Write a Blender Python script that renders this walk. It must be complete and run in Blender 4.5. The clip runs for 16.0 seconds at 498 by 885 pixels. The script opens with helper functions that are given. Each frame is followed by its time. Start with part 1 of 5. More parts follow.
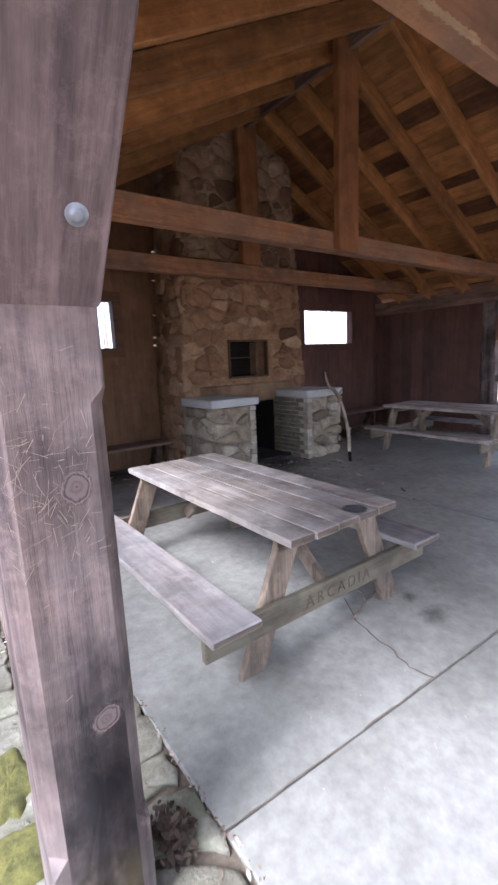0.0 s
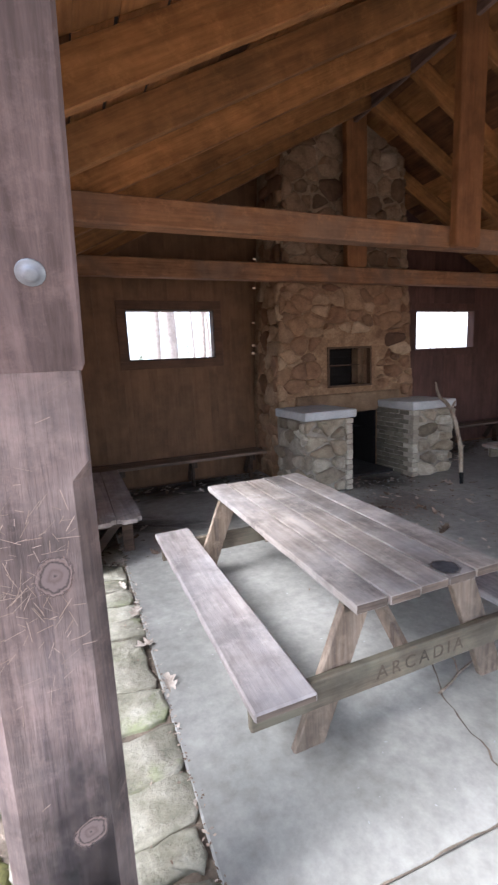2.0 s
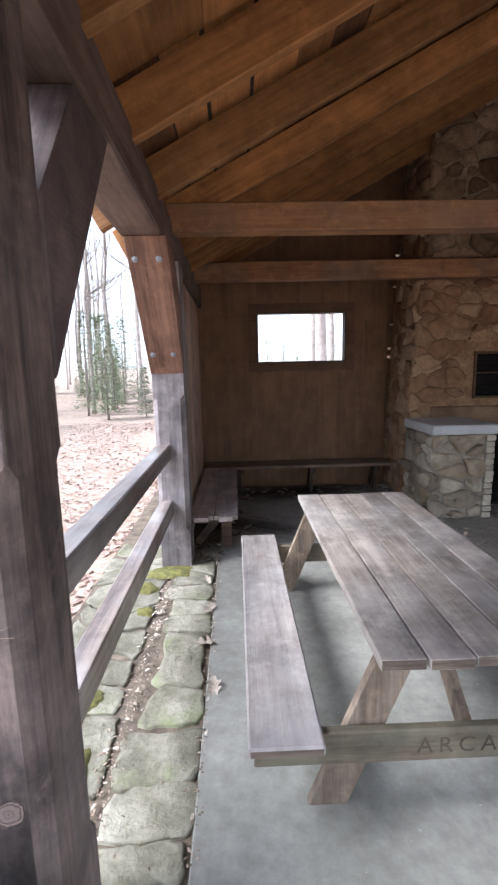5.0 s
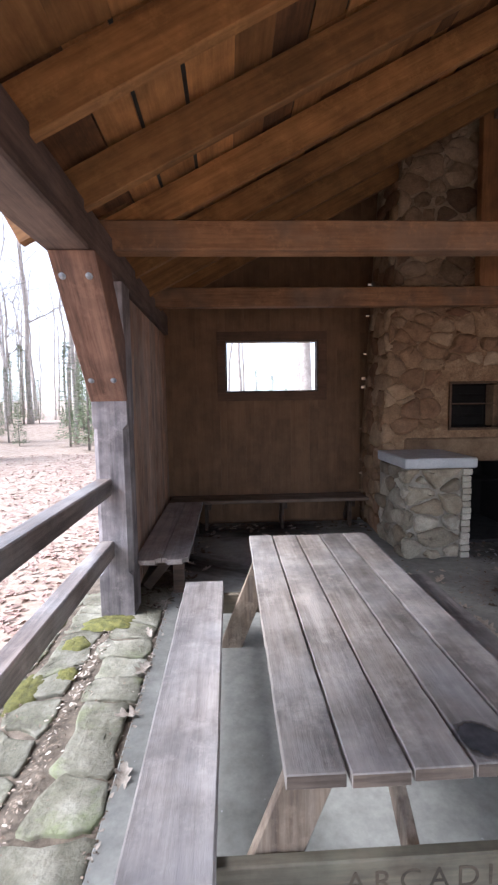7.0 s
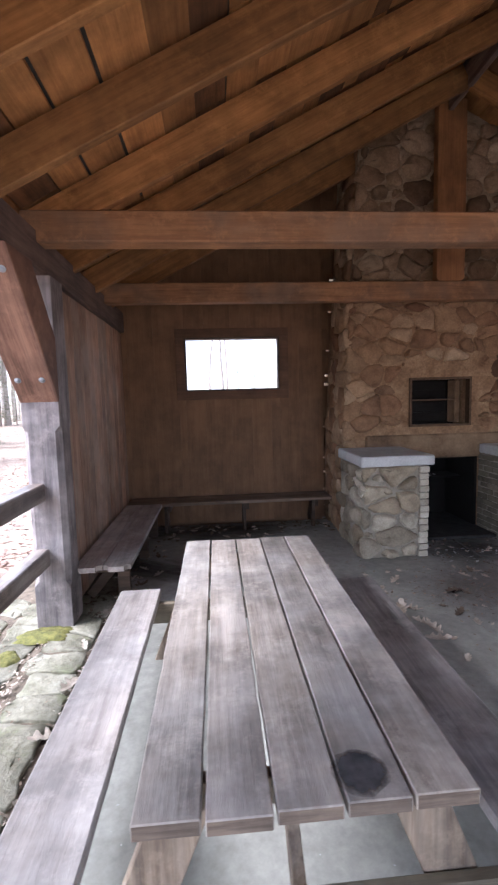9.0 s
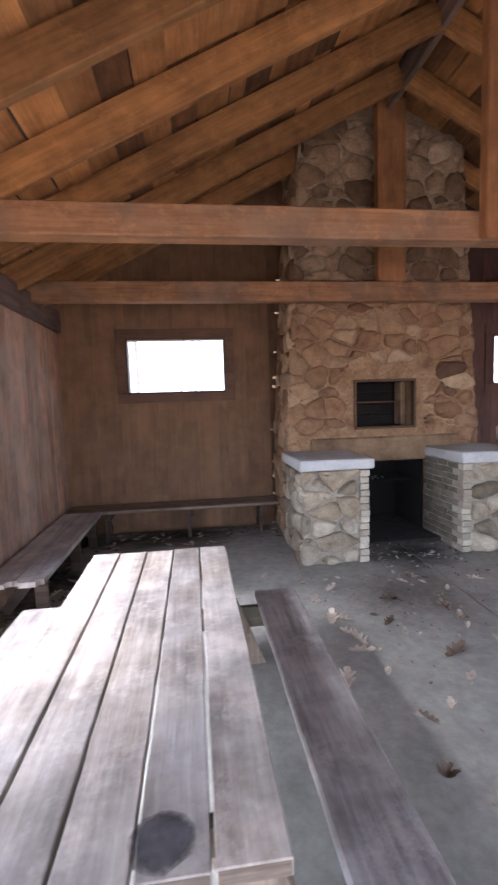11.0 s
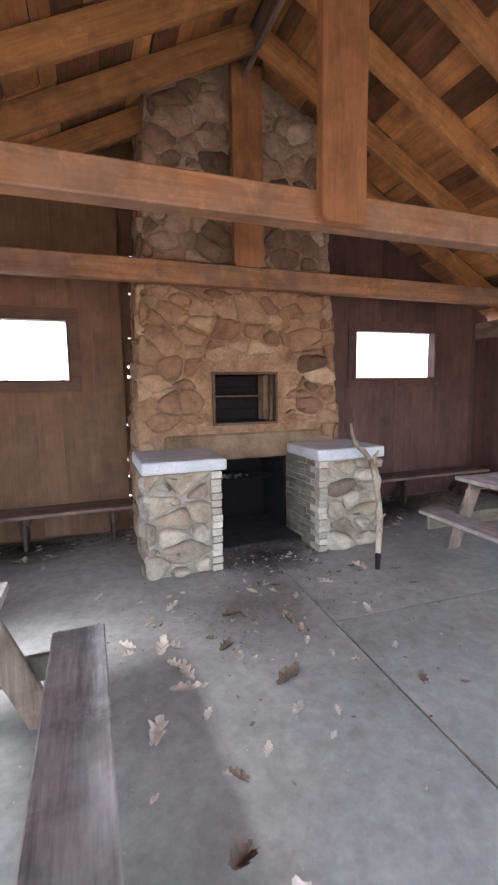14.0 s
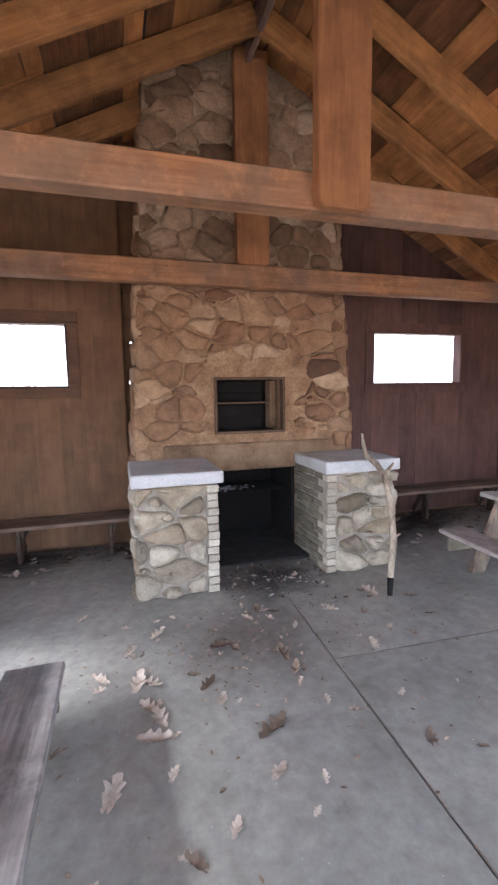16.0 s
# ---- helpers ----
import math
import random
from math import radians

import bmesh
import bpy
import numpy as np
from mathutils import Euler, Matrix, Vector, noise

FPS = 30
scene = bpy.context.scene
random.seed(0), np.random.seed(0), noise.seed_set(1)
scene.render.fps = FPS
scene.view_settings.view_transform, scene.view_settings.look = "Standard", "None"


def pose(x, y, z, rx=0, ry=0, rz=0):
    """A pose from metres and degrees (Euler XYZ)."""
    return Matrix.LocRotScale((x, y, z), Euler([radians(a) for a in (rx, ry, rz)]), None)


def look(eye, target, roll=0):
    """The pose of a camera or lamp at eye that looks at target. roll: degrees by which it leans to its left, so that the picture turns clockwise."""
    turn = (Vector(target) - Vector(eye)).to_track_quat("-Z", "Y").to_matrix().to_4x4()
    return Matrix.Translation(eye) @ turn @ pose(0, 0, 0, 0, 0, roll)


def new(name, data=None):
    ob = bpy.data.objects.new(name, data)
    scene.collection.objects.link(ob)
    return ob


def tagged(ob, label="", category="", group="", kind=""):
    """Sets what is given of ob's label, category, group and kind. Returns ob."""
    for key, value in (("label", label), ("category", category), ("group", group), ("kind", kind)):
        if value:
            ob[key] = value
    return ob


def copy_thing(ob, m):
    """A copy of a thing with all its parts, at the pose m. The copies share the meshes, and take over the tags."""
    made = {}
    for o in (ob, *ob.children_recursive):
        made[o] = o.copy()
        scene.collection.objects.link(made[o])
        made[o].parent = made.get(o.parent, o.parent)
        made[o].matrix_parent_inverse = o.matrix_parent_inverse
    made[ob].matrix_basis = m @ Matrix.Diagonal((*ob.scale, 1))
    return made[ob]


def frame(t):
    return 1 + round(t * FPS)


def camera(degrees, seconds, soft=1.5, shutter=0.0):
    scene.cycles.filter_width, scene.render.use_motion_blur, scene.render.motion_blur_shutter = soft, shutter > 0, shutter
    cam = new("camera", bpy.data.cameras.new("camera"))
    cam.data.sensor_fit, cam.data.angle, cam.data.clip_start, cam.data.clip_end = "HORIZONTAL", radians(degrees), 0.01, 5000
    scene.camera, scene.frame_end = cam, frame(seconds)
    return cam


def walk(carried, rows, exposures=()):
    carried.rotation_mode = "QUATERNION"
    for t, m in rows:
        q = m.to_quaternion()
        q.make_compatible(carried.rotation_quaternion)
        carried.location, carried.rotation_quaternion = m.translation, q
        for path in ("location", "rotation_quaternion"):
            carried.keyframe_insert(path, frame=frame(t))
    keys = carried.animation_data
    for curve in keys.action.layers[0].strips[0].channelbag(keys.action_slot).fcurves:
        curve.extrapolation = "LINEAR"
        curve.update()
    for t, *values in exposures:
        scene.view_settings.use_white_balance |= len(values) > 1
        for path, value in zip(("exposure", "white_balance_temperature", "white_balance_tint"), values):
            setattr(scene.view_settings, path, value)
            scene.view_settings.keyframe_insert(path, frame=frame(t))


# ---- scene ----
cam = camera(59.3, 16.0, 2.2, 0.5)
PATH = [
    (0, (0.083, 0.045, 1.56), (1.244, 1.631, 1.191), -2.6),
    (0.5, (0.192, 0.096, 1.588), (1.206, 1.793, 1.286), -1.5),
    (1, (0.315, 0.138, 1.649), (1.193, 1.911, 1.358), -2.0),
    (1.5, (0.367, 0.135, 1.686), (1.197, 1.923, 1.346), -2.3),
    (2, (0.395, 0.159, 1.687), (1.129, 1.985, 1.336), -2.7),
    (2.5, (0.425, 0.183, 1.687), (1.025, 2.058, 1.332), -2.9),
    (3, (0.496, 0.188, 1.698), (0.929, 2.107, 1.342), -2.5),
    (5.5, (0.978, 0.161, 1.7), (1.015, 2.135, 1.379), -1.2),
    (6, (1.059, 0.244, 1.696), (1.157, 2.219, 1.396), -0.2),
    (6.5, (1.16, 0.363, 1.665), (1.26, 2.353, 1.486), -1.0),
    (7, (1.233, 0.47, 1.667), (1.321, 2.46, 1.484), -0.9),
    (7.5, (1.294, 0.522, 1.668), (1.414, 2.508, 1.468), -0.8),
    (8, (1.365, 0.554, 1.661), (1.513, 2.538, 1.458), -1.2),
    (10.5, (1.93, 0.64, 1.67), (2.071, 2.628, 1.498), -2.1),
    (11, (2.021, 0.701, 1.656), (2.265, 2.678, 1.472), -1.8),
    (11.5, (2.151, 0.792, 1.658), (2.516, 2.748, 1.46), -1.4),
    (12, (2.252, 0.866, 1.682), (2.776, 2.786, 1.483), -0.7),
    (12.5, (2.346, 0.937, 1.682), (2.989, 2.82, 1.48), -0.6),
    (13, (2.394, 1.001, 1.661), (3.109, 2.856, 1.439), -0.3),
    (13.5, (2.505, 1.012, 1.681), (3.224, 2.862, 1.436), -0.7),
    (14, (2.63, 1.045, 1.69), (3.307, 2.912, 1.446), -0.9),
    (14.5, (2.754, 1.124, 1.701), (3.37, 3.014, 1.478), -0.6),
    (15, (2.846, 1.155, 1.702), (3.406, 3.062, 1.475), -0.7),
    (15.5, (2.901, 1.202, 1.694), (3.423, 3.12, 1.468), -0.8),
    (16, (2.963, 1.27, 1.709), (3.523, 3.176, 1.486), -0.9),
]
EXPOSURE = [(0.0, 1.88, 5450, 18), (0.5, 1.97, 5450, 17), (1.5, 2.05, 5600, 16), (3.0, 2.08, 5600, 13), (5.5, 1.77, 5580, 12), (6.5, 1.78, 5530, 13), (8.0, 1.97, 5480, 16), (10.5, 2.69, 5500, 16), (11.5, 3.13, 5520, 16), (12.5, 3.27, 5530, 15), (16.0, 3.32, 5560, 15)]
walk(cam, [(t, look(eye, target, roll)) for t, eye, target, roll in PATH], EXPOSURE)

# ---- world and light: a bright overcast day, all light comes from outside ----
world = bpy.data.worlds.new("overcast_sky")
scene.world = world
world.use_nodes = True
wn, wl = world.node_tree.nodes, world.node_tree.links
sky = wn.new("ShaderNodeTexSky")
sky.sky_type, sky.sun_disc = "NISHITA", False
sky.sun_elevation, sky.sun_rotation, sky.air_density, sky.dust_density = radians(47), radians(256), 1.0, 1.5
pale = wn.new("ShaderNodeHueSaturation")
pale.inputs["Saturation"].default_value = 0.35
wl.new(sky.outputs[0], pale.inputs["Color"])
wl.new(pale.outputs[0], wn["Background"].inputs[0])
wn["Background"].inputs[1].default_value = 0.15
sun = new("sun", bpy.data.lights.new("sun", "SUN"))
sun.data.energy, sun.data.angle, sun.data.color = 2.0, radians(25), (1.0, 0.96, 0.9)
sun.matrix_world = look((-20, -5, 22), (0, 0, 0))


# ---- materials ----
def nodes(name):
    m = bpy.data.materials.new(name)
    m.use_nodes = True
    return m, m.node_tree.nodes, m.node_tree.links, m.node_tree.nodes["Principled BSDF"]


def ramp(n, stops):
    r = n.new("ShaderNodeValToRGB")
    while len(r.color_ramp.elements) < len(stops):
        r.color_ramp.elements.new(0.5)
    for e, (p, c) in zip(r.color_ramp.elements, stops):
        e.position, e.color = p, (*c, 1)
    return r


def tex(n, l, kind, scale, coord, detail=6.0, rough=0.6, stretch=None):
    t = n.new(kind)
    t.inputs["Scale"].default_value = scale
    if "Detail" in t.inputs:
        t.inputs["Detail"].default_value = detail
    if kind == "ShaderNodeTexNoise":
        t.inputs["Roughness"].default_value = rough
    if stretch:
        mp = n.new("ShaderNodeMapping")
        mp.inputs["Scale"].default_value = stretch
        l.new(coord, mp.inputs["Vector"])
        coord = mp.outputs[0]
    l.new(coord, t.inputs["Vector"])
    return t


def mix(n, l, a, b, fac, mode="MIX"):
    x = n.new("ShaderNodeMix")
    x.data_type, x.blend_type = "RGBA", mode
    for socket, v in ((x.inputs[0], fac), (x.inputs[6], a), (x.inputs[7], b)):
        if isinstance(v, (int, float)):
            socket.default_value = v
        elif isinstance(v, tuple):
            socket.default_value = (*v, 1)
        else:
            l.new(v, socket)
    return x.outputs[2]


def bump(n, l, p, height, strength=0.3, distance=0.01):
    b = n.new("ShaderNodeBump")
    b.inputs["Strength"].default_value, b.inputs["Distance"].default_value = strength, distance
    l.new(height, b.inputs["Height"])
    l.new(b.outputs[0], p.inputs["Normal"])


def shifted(n, l):
    """Object coordinates moved by a random step for each object, so that no two pieces look alike."""
    c = n.new("ShaderNodeTexCoord")
    g = n.new("ShaderNodeNewGeometry")
    o = n.new("ShaderNodeObjectInfo")
    s = n.new("ShaderNodeMath")
    s.operation = "MULTIPLY_ADD"
    s.inputs[1].default_value, s.inputs[2].default_value = 37.0, 0.0
    l.new(o.outputs["Random"], s.inputs[0])
    s2 = n.new("ShaderNodeMath")
    s2.operation = "MULTIPLY_ADD"
    s2.inputs[1].default_value = 23.0
    l.new(g.outputs["Random Per Island"], s2.inputs[0])
    l.new(s.outputs[0], s2.inputs[2])
    v = n.new("ShaderNodeVectorMath")
    v.operation = "ADD"
    l.new(c.outputs["Object"], v.inputs[0])
    l.new(s2.outputs[0], v.inputs[1])
    return v.outputs[0], o.outputs["Random"], g.outputs["Random Per Island"]


def wood(name, dark, light, axis="y", grey=None, knots=0.5, rough=0.75, stain=0.35, spread=0.3, streak=0.0, each=1.0, relief=0.35, saw=0.0, knot_size=1.0):
    """Sawn wood with the grain along an axis; grey: the colour of the worn, weathered patches."""
    m, n, l, p = nodes(name)
    co, rnd, isl = shifted(n, l)
    st = {"x": (0.6, 9, 9), "y": (9, 0.6, 9), "z": (9, 9, 0.6), "slope": (9, 0.7, 0.7)}[axis]
    warp = tex(n, l, "ShaderNodeTexNoise", 1.3, co, 3, stretch=st)
    grain = tex(n, l, "ShaderNodeTexNoise", 5.5, co, 8, 0.7, stretch=st)
    broad = tex(n, l, "ShaderNodeTexNoise", 1.7, co, 4, 0.55)
    r = ramp(n, [(0.40, dark), (0.60, light)])
    mm = n.new("ShaderNodeMath")
    mm.operation = "ADD"
    l.new(warp.outputs[0], mm.inputs[0])
    l.new(grain.outputs[0], mm.inputs[1])
    hf = n.new("ShaderNodeMath")
    hf.operation = "MULTIPLY"
    hf.inputs[1].default_value = 0.5
    l.new(mm.outputs[0], hf.inputs[0])
    l.new(hf.outputs[0], r.inputs[0])
    col = r.outputs[0]
    if grey:
        gr = ramp(n, [(0.42, (0, 0, 0)), (0.62, (1, 1, 1))])
        l.new(broad.outputs[0], gr.inputs[0])
        gcol = mix(n, l, tuple(0.6 * c for c in grey), grey, grain.outputs[0])
        col = mix(n, l, col, gcol, gr.outputs[0])
    if knots:
        v = tex(n, l, "ShaderNodeTexVoronoi", 1.0, co, stretch={"x": (1.3, 6, 6), "y": (6, 1.3, 6), "z": (6, 6, 1.3), "slope": (6, 1.3, 1.3)}[axis])
        k = ramp(n, [(0.07 * knot_size, (1, 1, 1)), (0.15 * knot_size, (0, 0, 0))])
        l.new(v.outputs["Distance"], k.inputs[0])
        f = mix(n, l, (0, 0, 0), k.outputs[0], knots)
        col = mix(n, l, col, tuple(0.3 * c for c in dark), f)
    sp = tex(n, l, "ShaderNodeTexNoise", 3.1, co, 5, 0.65)
    sr = ramp(n, [(0.36, (1 - stain,) * 3), (0.60, (1, 1, 1))])
    l.new(sp.outputs[0], sr.inputs[0])
    col = mix(n, l, col, sr.outputs[0], 1.0, "MULTIPLY")
    if streak:
        lines = tex(n, l, "ShaderNodeTexNoise", 1.0, co, 5, 0.6, stretch={"x": (0.8, 14, 14), "y": (14, 0.8, 14), "z": (14, 14, 0.8), "slope": (14, 0.8, 0.8)}[axis])
        lr = ramp(n, [(0.36, (1 - streak, 1 - streak, 1 - 0.92 * streak)), (0.52, (1, 1, 1))])
        l.new(lines.outputs[0], lr.inputs[0])
        col = mix(n, l, col, lr.outputs[0], 1.0, "MULTIPLY")
        rub = tex(n, l, "ShaderNodeTexNoise", 6.0, co, 9, 0.78)
        rr = ramp(n, [(0.52, (0, 0, 0)), (0.72, (1, 1, 1))])
        l.new(rub.outputs[0], rr.inputs[0])
        fade = mix(n, l, (0, 0, 0), rr.outputs[0], 0.45)
        col = mix(n, l, col, tuple(min(1.5 * c, 0.7) for c in light), fade)
    vr = ramp(n, [(0.0, (1 - 0.28 * each,) * 3), (1.0, (1 + 0.15 * each, 1 + 0.12 * each, 1 + 0.08 * each))])
    l.new(rnd, vr.inputs[0])
    col = mix(n, l, col, vr.outputs[0], 1.0, "MULTIPLY")
    vi = ramp(n, [(0.0, (1 - spread, 0.98 - spread, 0.96 - spread)), (1.0, (1.15, 1.12, 1.1))])
    l.new(isl, vi.inputs[0])
    col = mix(n, l, col, vi.outputs[0], 1.0, "MULTIPLY")
    l.new(col, p.inputs["Base Color"])
    p.inputs["Roughness"].default_value = rough
    height = grain.outputs[0]
    if saw:
        # ripples left by the saw, across the grain
        wv = n.new("ShaderNodeTexWave")
        wv.bands_direction = "Z"
        wv.inputs["Scale"].default_value, wv.inputs["Distortion"].default_value = 14.0, 4.0
        l.new(n.new("ShaderNodeTexCoord").outputs["Object"], wv.inputs["Vector"])
        height = mix(n, l, height, wv.outputs["Color"], saw)
    bump(n, l, p, height, relief, 0.006)
    return m


def mineral(name, stops, scale=3.0, fine=40.0, rough=0.9, depth=0.01, moss=None, vary=0.25, strength=0.5):
    """Stone, mortar, concrete: two scales of noise, a step of tone for each piece, moss in patches."""
    m, n, l, p = nodes(name)
    co, rnd, isl = shifted(n, l)
    big = tex(n, l, "ShaderNodeTexNoise", scale, co, 6, 0.6)
    small = tex(n, l, "ShaderNodeTexNoise", fine, co, 6, 0.7)
    r = ramp(n, stops)
    l.new(big.outputs[0], r.inputs[0])
    sr = ramp(n, [(0.3, (0.72,) * 3), (0.7, (1.12,) * 3)])
    l.new(small.outputs[0], sr.inputs[0])
    col = mix(n, l, r.outputs[0], sr.outputs[0], 1.0, "MULTIPLY")
    for k, v in (("a", rnd), ("b", isl)):
        vr = ramp(n, [(0.0, (1 - vary, 1 - vary * 1.1, 1 - vary * 1.2)), (1.0, (1 + vary * 0.6, 1 + vary * 0.55, 1 + vary * 0.5))])
        l.new(v, vr.inputs[0])
        col = mix(n, l, col, vr.outputs[0], 1.0, "MULTIPLY")
    if moss:
        mt = tex(n, l, "ShaderNodeTexNoise", 2.3, co, 8, 0.7)
        mr = ramp(n, [(0.54, (0, 0, 0)), (0.66, (1, 1, 1))])
        l.new(mt.outputs[0], mr.inputs[0])
        col = mix(n, l, col, moss, mr.outputs[0])
    l.new(col, p.inputs["Base Color"])
    p.inputs["Roughness"].default_value = rough
    h = n.new("ShaderNodeMath")
    h.operation = "MULTIPLY_ADD"
    h.inputs[1].default_value = 0.35
    l.new(small.outputs[0], h.inputs[0])
    l.new(big.outputs[0], h.inputs[2])
    bump(n, l, p, h.outputs[0], strength, depth)
    return m


def fieldstone(name, stops):
    """Stones of mixed colours: a hue for each stone, veined and speckled."""
    m, n, l, p = nodes(name)
    co, rnd, isl = shifted(n, l)
    r = ramp(n, stops)
    l.new(rnd, r.inputs[0])
    big = tex(n, l, "ShaderNodeTexNoise", 7, co, 6, 0.65)
    small = tex(n, l, "ShaderNodeTexNoise", 60, co, 6, 0.75)
    b = ramp(n, [(0.3, (0.6, 0.57, 0.54)), (0.55, (1.0, 1.0, 1.0)), (0.75, (1.25, 1.25, 1.25))])
    l.new(big.outputs[0], b.inputs[0])
    s = ramp(n, [(0.3, (0.7, 0.7, 0.7)), (0.7, (1.15, 1.15, 1.15))])
    l.new(small.outputs[0], s.inputs[0])
    col = mix(n, l, mix(n, l, r.outputs[0], b.outputs[0], 1.0, "MULTIPLY"), s.outputs[0], 1.0, "MULTIPLY")
    l.new(col, p.inputs["Base Color"])
    p.inputs["Roughness"].default_value = 0.88
    h = n.new("ShaderNodeMath")
    h.operation = "MULTIPLY_ADD"
    h.inputs[1].default_value = 0.3
    l.new(small.outputs[0], h.inputs[0])
    l.new(big.outputs[0], h.inputs[2])
    bump(n, l, p, h.outputs[0], 0.8, 0.035)
    return m


M = {}
M["roof_x"] = wood("pine_rafter", (0.295, 0.137, 0.042), (0.485, 0.238, 0.077), "x", knots=0.95, stain=0.35, streak=0.2, knot_size=1.8)
M["roof_y"] = wood("pine_decking", (0.40, 0.185, 0.06), (0.60, 0.295, 0.10), "y", knots=0.85, stain=0.4, spread=0.45, knot_size=1.6)
M["roof_dark"] = wood("dark_stained_decking", (0.12, 0.052, 0.02), (0.24, 0.11, 0.042), "y", knots=0.85, stain=0.5, spread=0.3)
M["tie"] = wood("pine_tie_beam", (0.25, 0.122, 0.052), (0.42, 0.215, 0.098), "x", grey=(0.32, 0.195, 0.118), knots=0.8, stain=0.3, streak=0.15, knot_size=1.6)
M["king"] = wood("pine_post", (0.29, 0.13, 0.048), (0.42, 0.195, 0.075), "z", knots=0.4)
M["dark_z"] = wood("stained_board", (0.155, 0.082, 0.039), (0.20, 0.11, 0.054), "z", knots=0.25, stain=0.3, spread=0.05, each=0.25)
M["dark_red"] = wood("red_stained_board", (0.09, 0.043, 0.033), (0.135, 0.068, 0.052), "z", knots=0.3, stain=0.3, spread=0.2)
M["dark_x"] = wood("stained_board_flat", (0.05, 0.032, 0.022), (0.12, 0.08, 0.055), "x", knots=0.4)
M["trim"] = wood("stained_trim", (0.115, 0.06, 0.033), (0.16, 0.086, 0.047), "x", knots=0.3, each=0.4)
M["side_z"] = wood("brown_wall_board", (0.30, 0.17, 0.11), (0.56, 0.36, 0.25), "z", grey=(0.50, 0.37, 0.29), knots=0.6, spread=0.3, knot_size=1.5)
M["post"] = wood("weathered_post", (0.075, 0.055, 0.051), (0.225, 0.17, 0.157), "z", grey=(0.285, 0.24, 0.23), knots=0.9, stain=0.65, streak=0.66, relief=0.6)
# weathered post wood made paler, with the daylight on it put into the colour
M["post_daylit"] = wood("daylit_weathered_post", (0.17, 0.145, 0.145), (0.40, 0.355, 0.352), "z", grey=(0.50, 0.455, 0.46), knots=0.9, stain=0.5, streak=0.35, relief=0.5)
M["plate"] = wood("weathered_plate", (0.12, 0.08, 0.063), (0.27, 0.187, 0.15), "y", knots=0.4)
M["brace"] = wood("brown_brace", (0.15, 0.074, 0.048), (0.33, 0.185, 0.125), "slope", knots=0.7, streak=0.35)
# brace wood of the near post, its shade and bluish cast put into the colour
M["brace_shaded"] = wood("shaded_brace", (0.098, 0.071, 0.069), (0.235, 0.176, 0.172), "slope", knots=0.5, stain=0.4, streak=0.4, relief=0.5, saw=0.16)
M["rail"] = wood("rail_wood", (0.13, 0.10, 0.086), (0.34, 0.28, 0.245), "y", grey=(0.44, 0.41, 0.39), rough=0.32, streak=0.4)
M["table"] = wood("weathered_table_board", (0.25, 0.213, 0.18), (0.43, 0.385, 0.342), "y", grey=(0.52, 0.485, 0.455), knots=0.9, stain=0.5, streak=0.18, relief=0.6, knot_size=1.6)
M["bench_pale"] = wood("weathered_bench_board", (0.26, 0.23, 0.212), (0.43, 0.39, 0.365), "y", grey=(0.50, 0.47, 0.455), knots=0.7, stain=0.42, streak=0.15, relief=0.5)
M["end_grain"] = wood("sawn_end_grain", (0.085, 0.064, 0.05), (0.21, 0.165, 0.13), "x", knots=0, stain=0.5)
M["bench_dark"] = wood("dark_worn_bench_board", (0.12, 0.108, 0.10), (0.33, 0.31, 0.298), "y", grey=(0.46, 0.445, 0.45), knots=0.6, stain=0.5, streak=0.4, rough=0.5)
M["table_end"] = wood("table_frame_wood", (0.11, 0.09, 0.06), (0.24, 0.20, 0.143), "x", grey=(0.215, 0.21, 0.155), knots=0.5, stain=0.45)
M["table_leg"] = wood("table_leg_wood", (0.21, 0.155, 0.11), (0.42, 0.34, 0.26), "z", knots=0.8, stain=0.5, streak=0.35)
M["bench_y"] = wood("wall_bench_board", (0.38, 0.32, 0.285), (0.54, 0.48, 0.44), "y", grey=(0.58, 0.53, 0.50), streak=0.3)
M["bench_x"] = wood("dark_bench_board", (0.15, 0.105, 0.075), (0.28, 0.205, 0.155), "x")
M["concrete"] = mineral("slab_concrete", [(0.28, (0.205, 0.198, 0.172)), (0.40, (0.28, 0.272, 0.238)), (0.55, (0.345, 0.335, 0.295)), (0.72, (0.40, 0.39, 0.348))], 1.3, 14, 0.55, 0.002, vary=0.03, strength=0.2)
M["flag"] = mineral("flagstone", [(0.3, (0.125, 0.115, 0.08)), (0.45, (0.215, 0.205, 0.15)), (0.58, (0.31, 0.295, 0.23)), (0.72, (0.40, 0.385, 0.315))], 5.0, 34, 0.95, 0.03, moss=(0.215, 0.23, 0.12), vary=0.16, strength=0.8)
M["soil"] = mineral("soil_and_grit", [(0.3, (0.085, 0.068, 0.05)), (0.7, (0.26, 0.215, 0.165))], 9, 70, 1.0, 0.02)
M["stone"] = fieldstone("warm_fieldstone", [(0.0, (0.12, 0.062, 0.034)), (0.1, (0.30, 0.178, 0.095)), (0.25, (0.20, 0.098, 0.05)), (0.45, (0.38, 0.25, 0.145)), (0.6, (0.27, 0.145, 0.076)), (0.8, (0.38, 0.235, 0.127)), (1.0, (0.50, 0.36, 0.228))])
M["cobble"] = fieldstone("dark_cobble", [(0.0, (0.13, 0.072, 0.04)), (0.2, (0.30, 0.19, 0.108)), (0.32, (0.15, 0.09, 0.05)), (0.5, (0.42, 0.29, 0.175)), (0.75, (0.33, 0.215, 0.125)), (1.0, (0.52, 0.39, 0.26))])
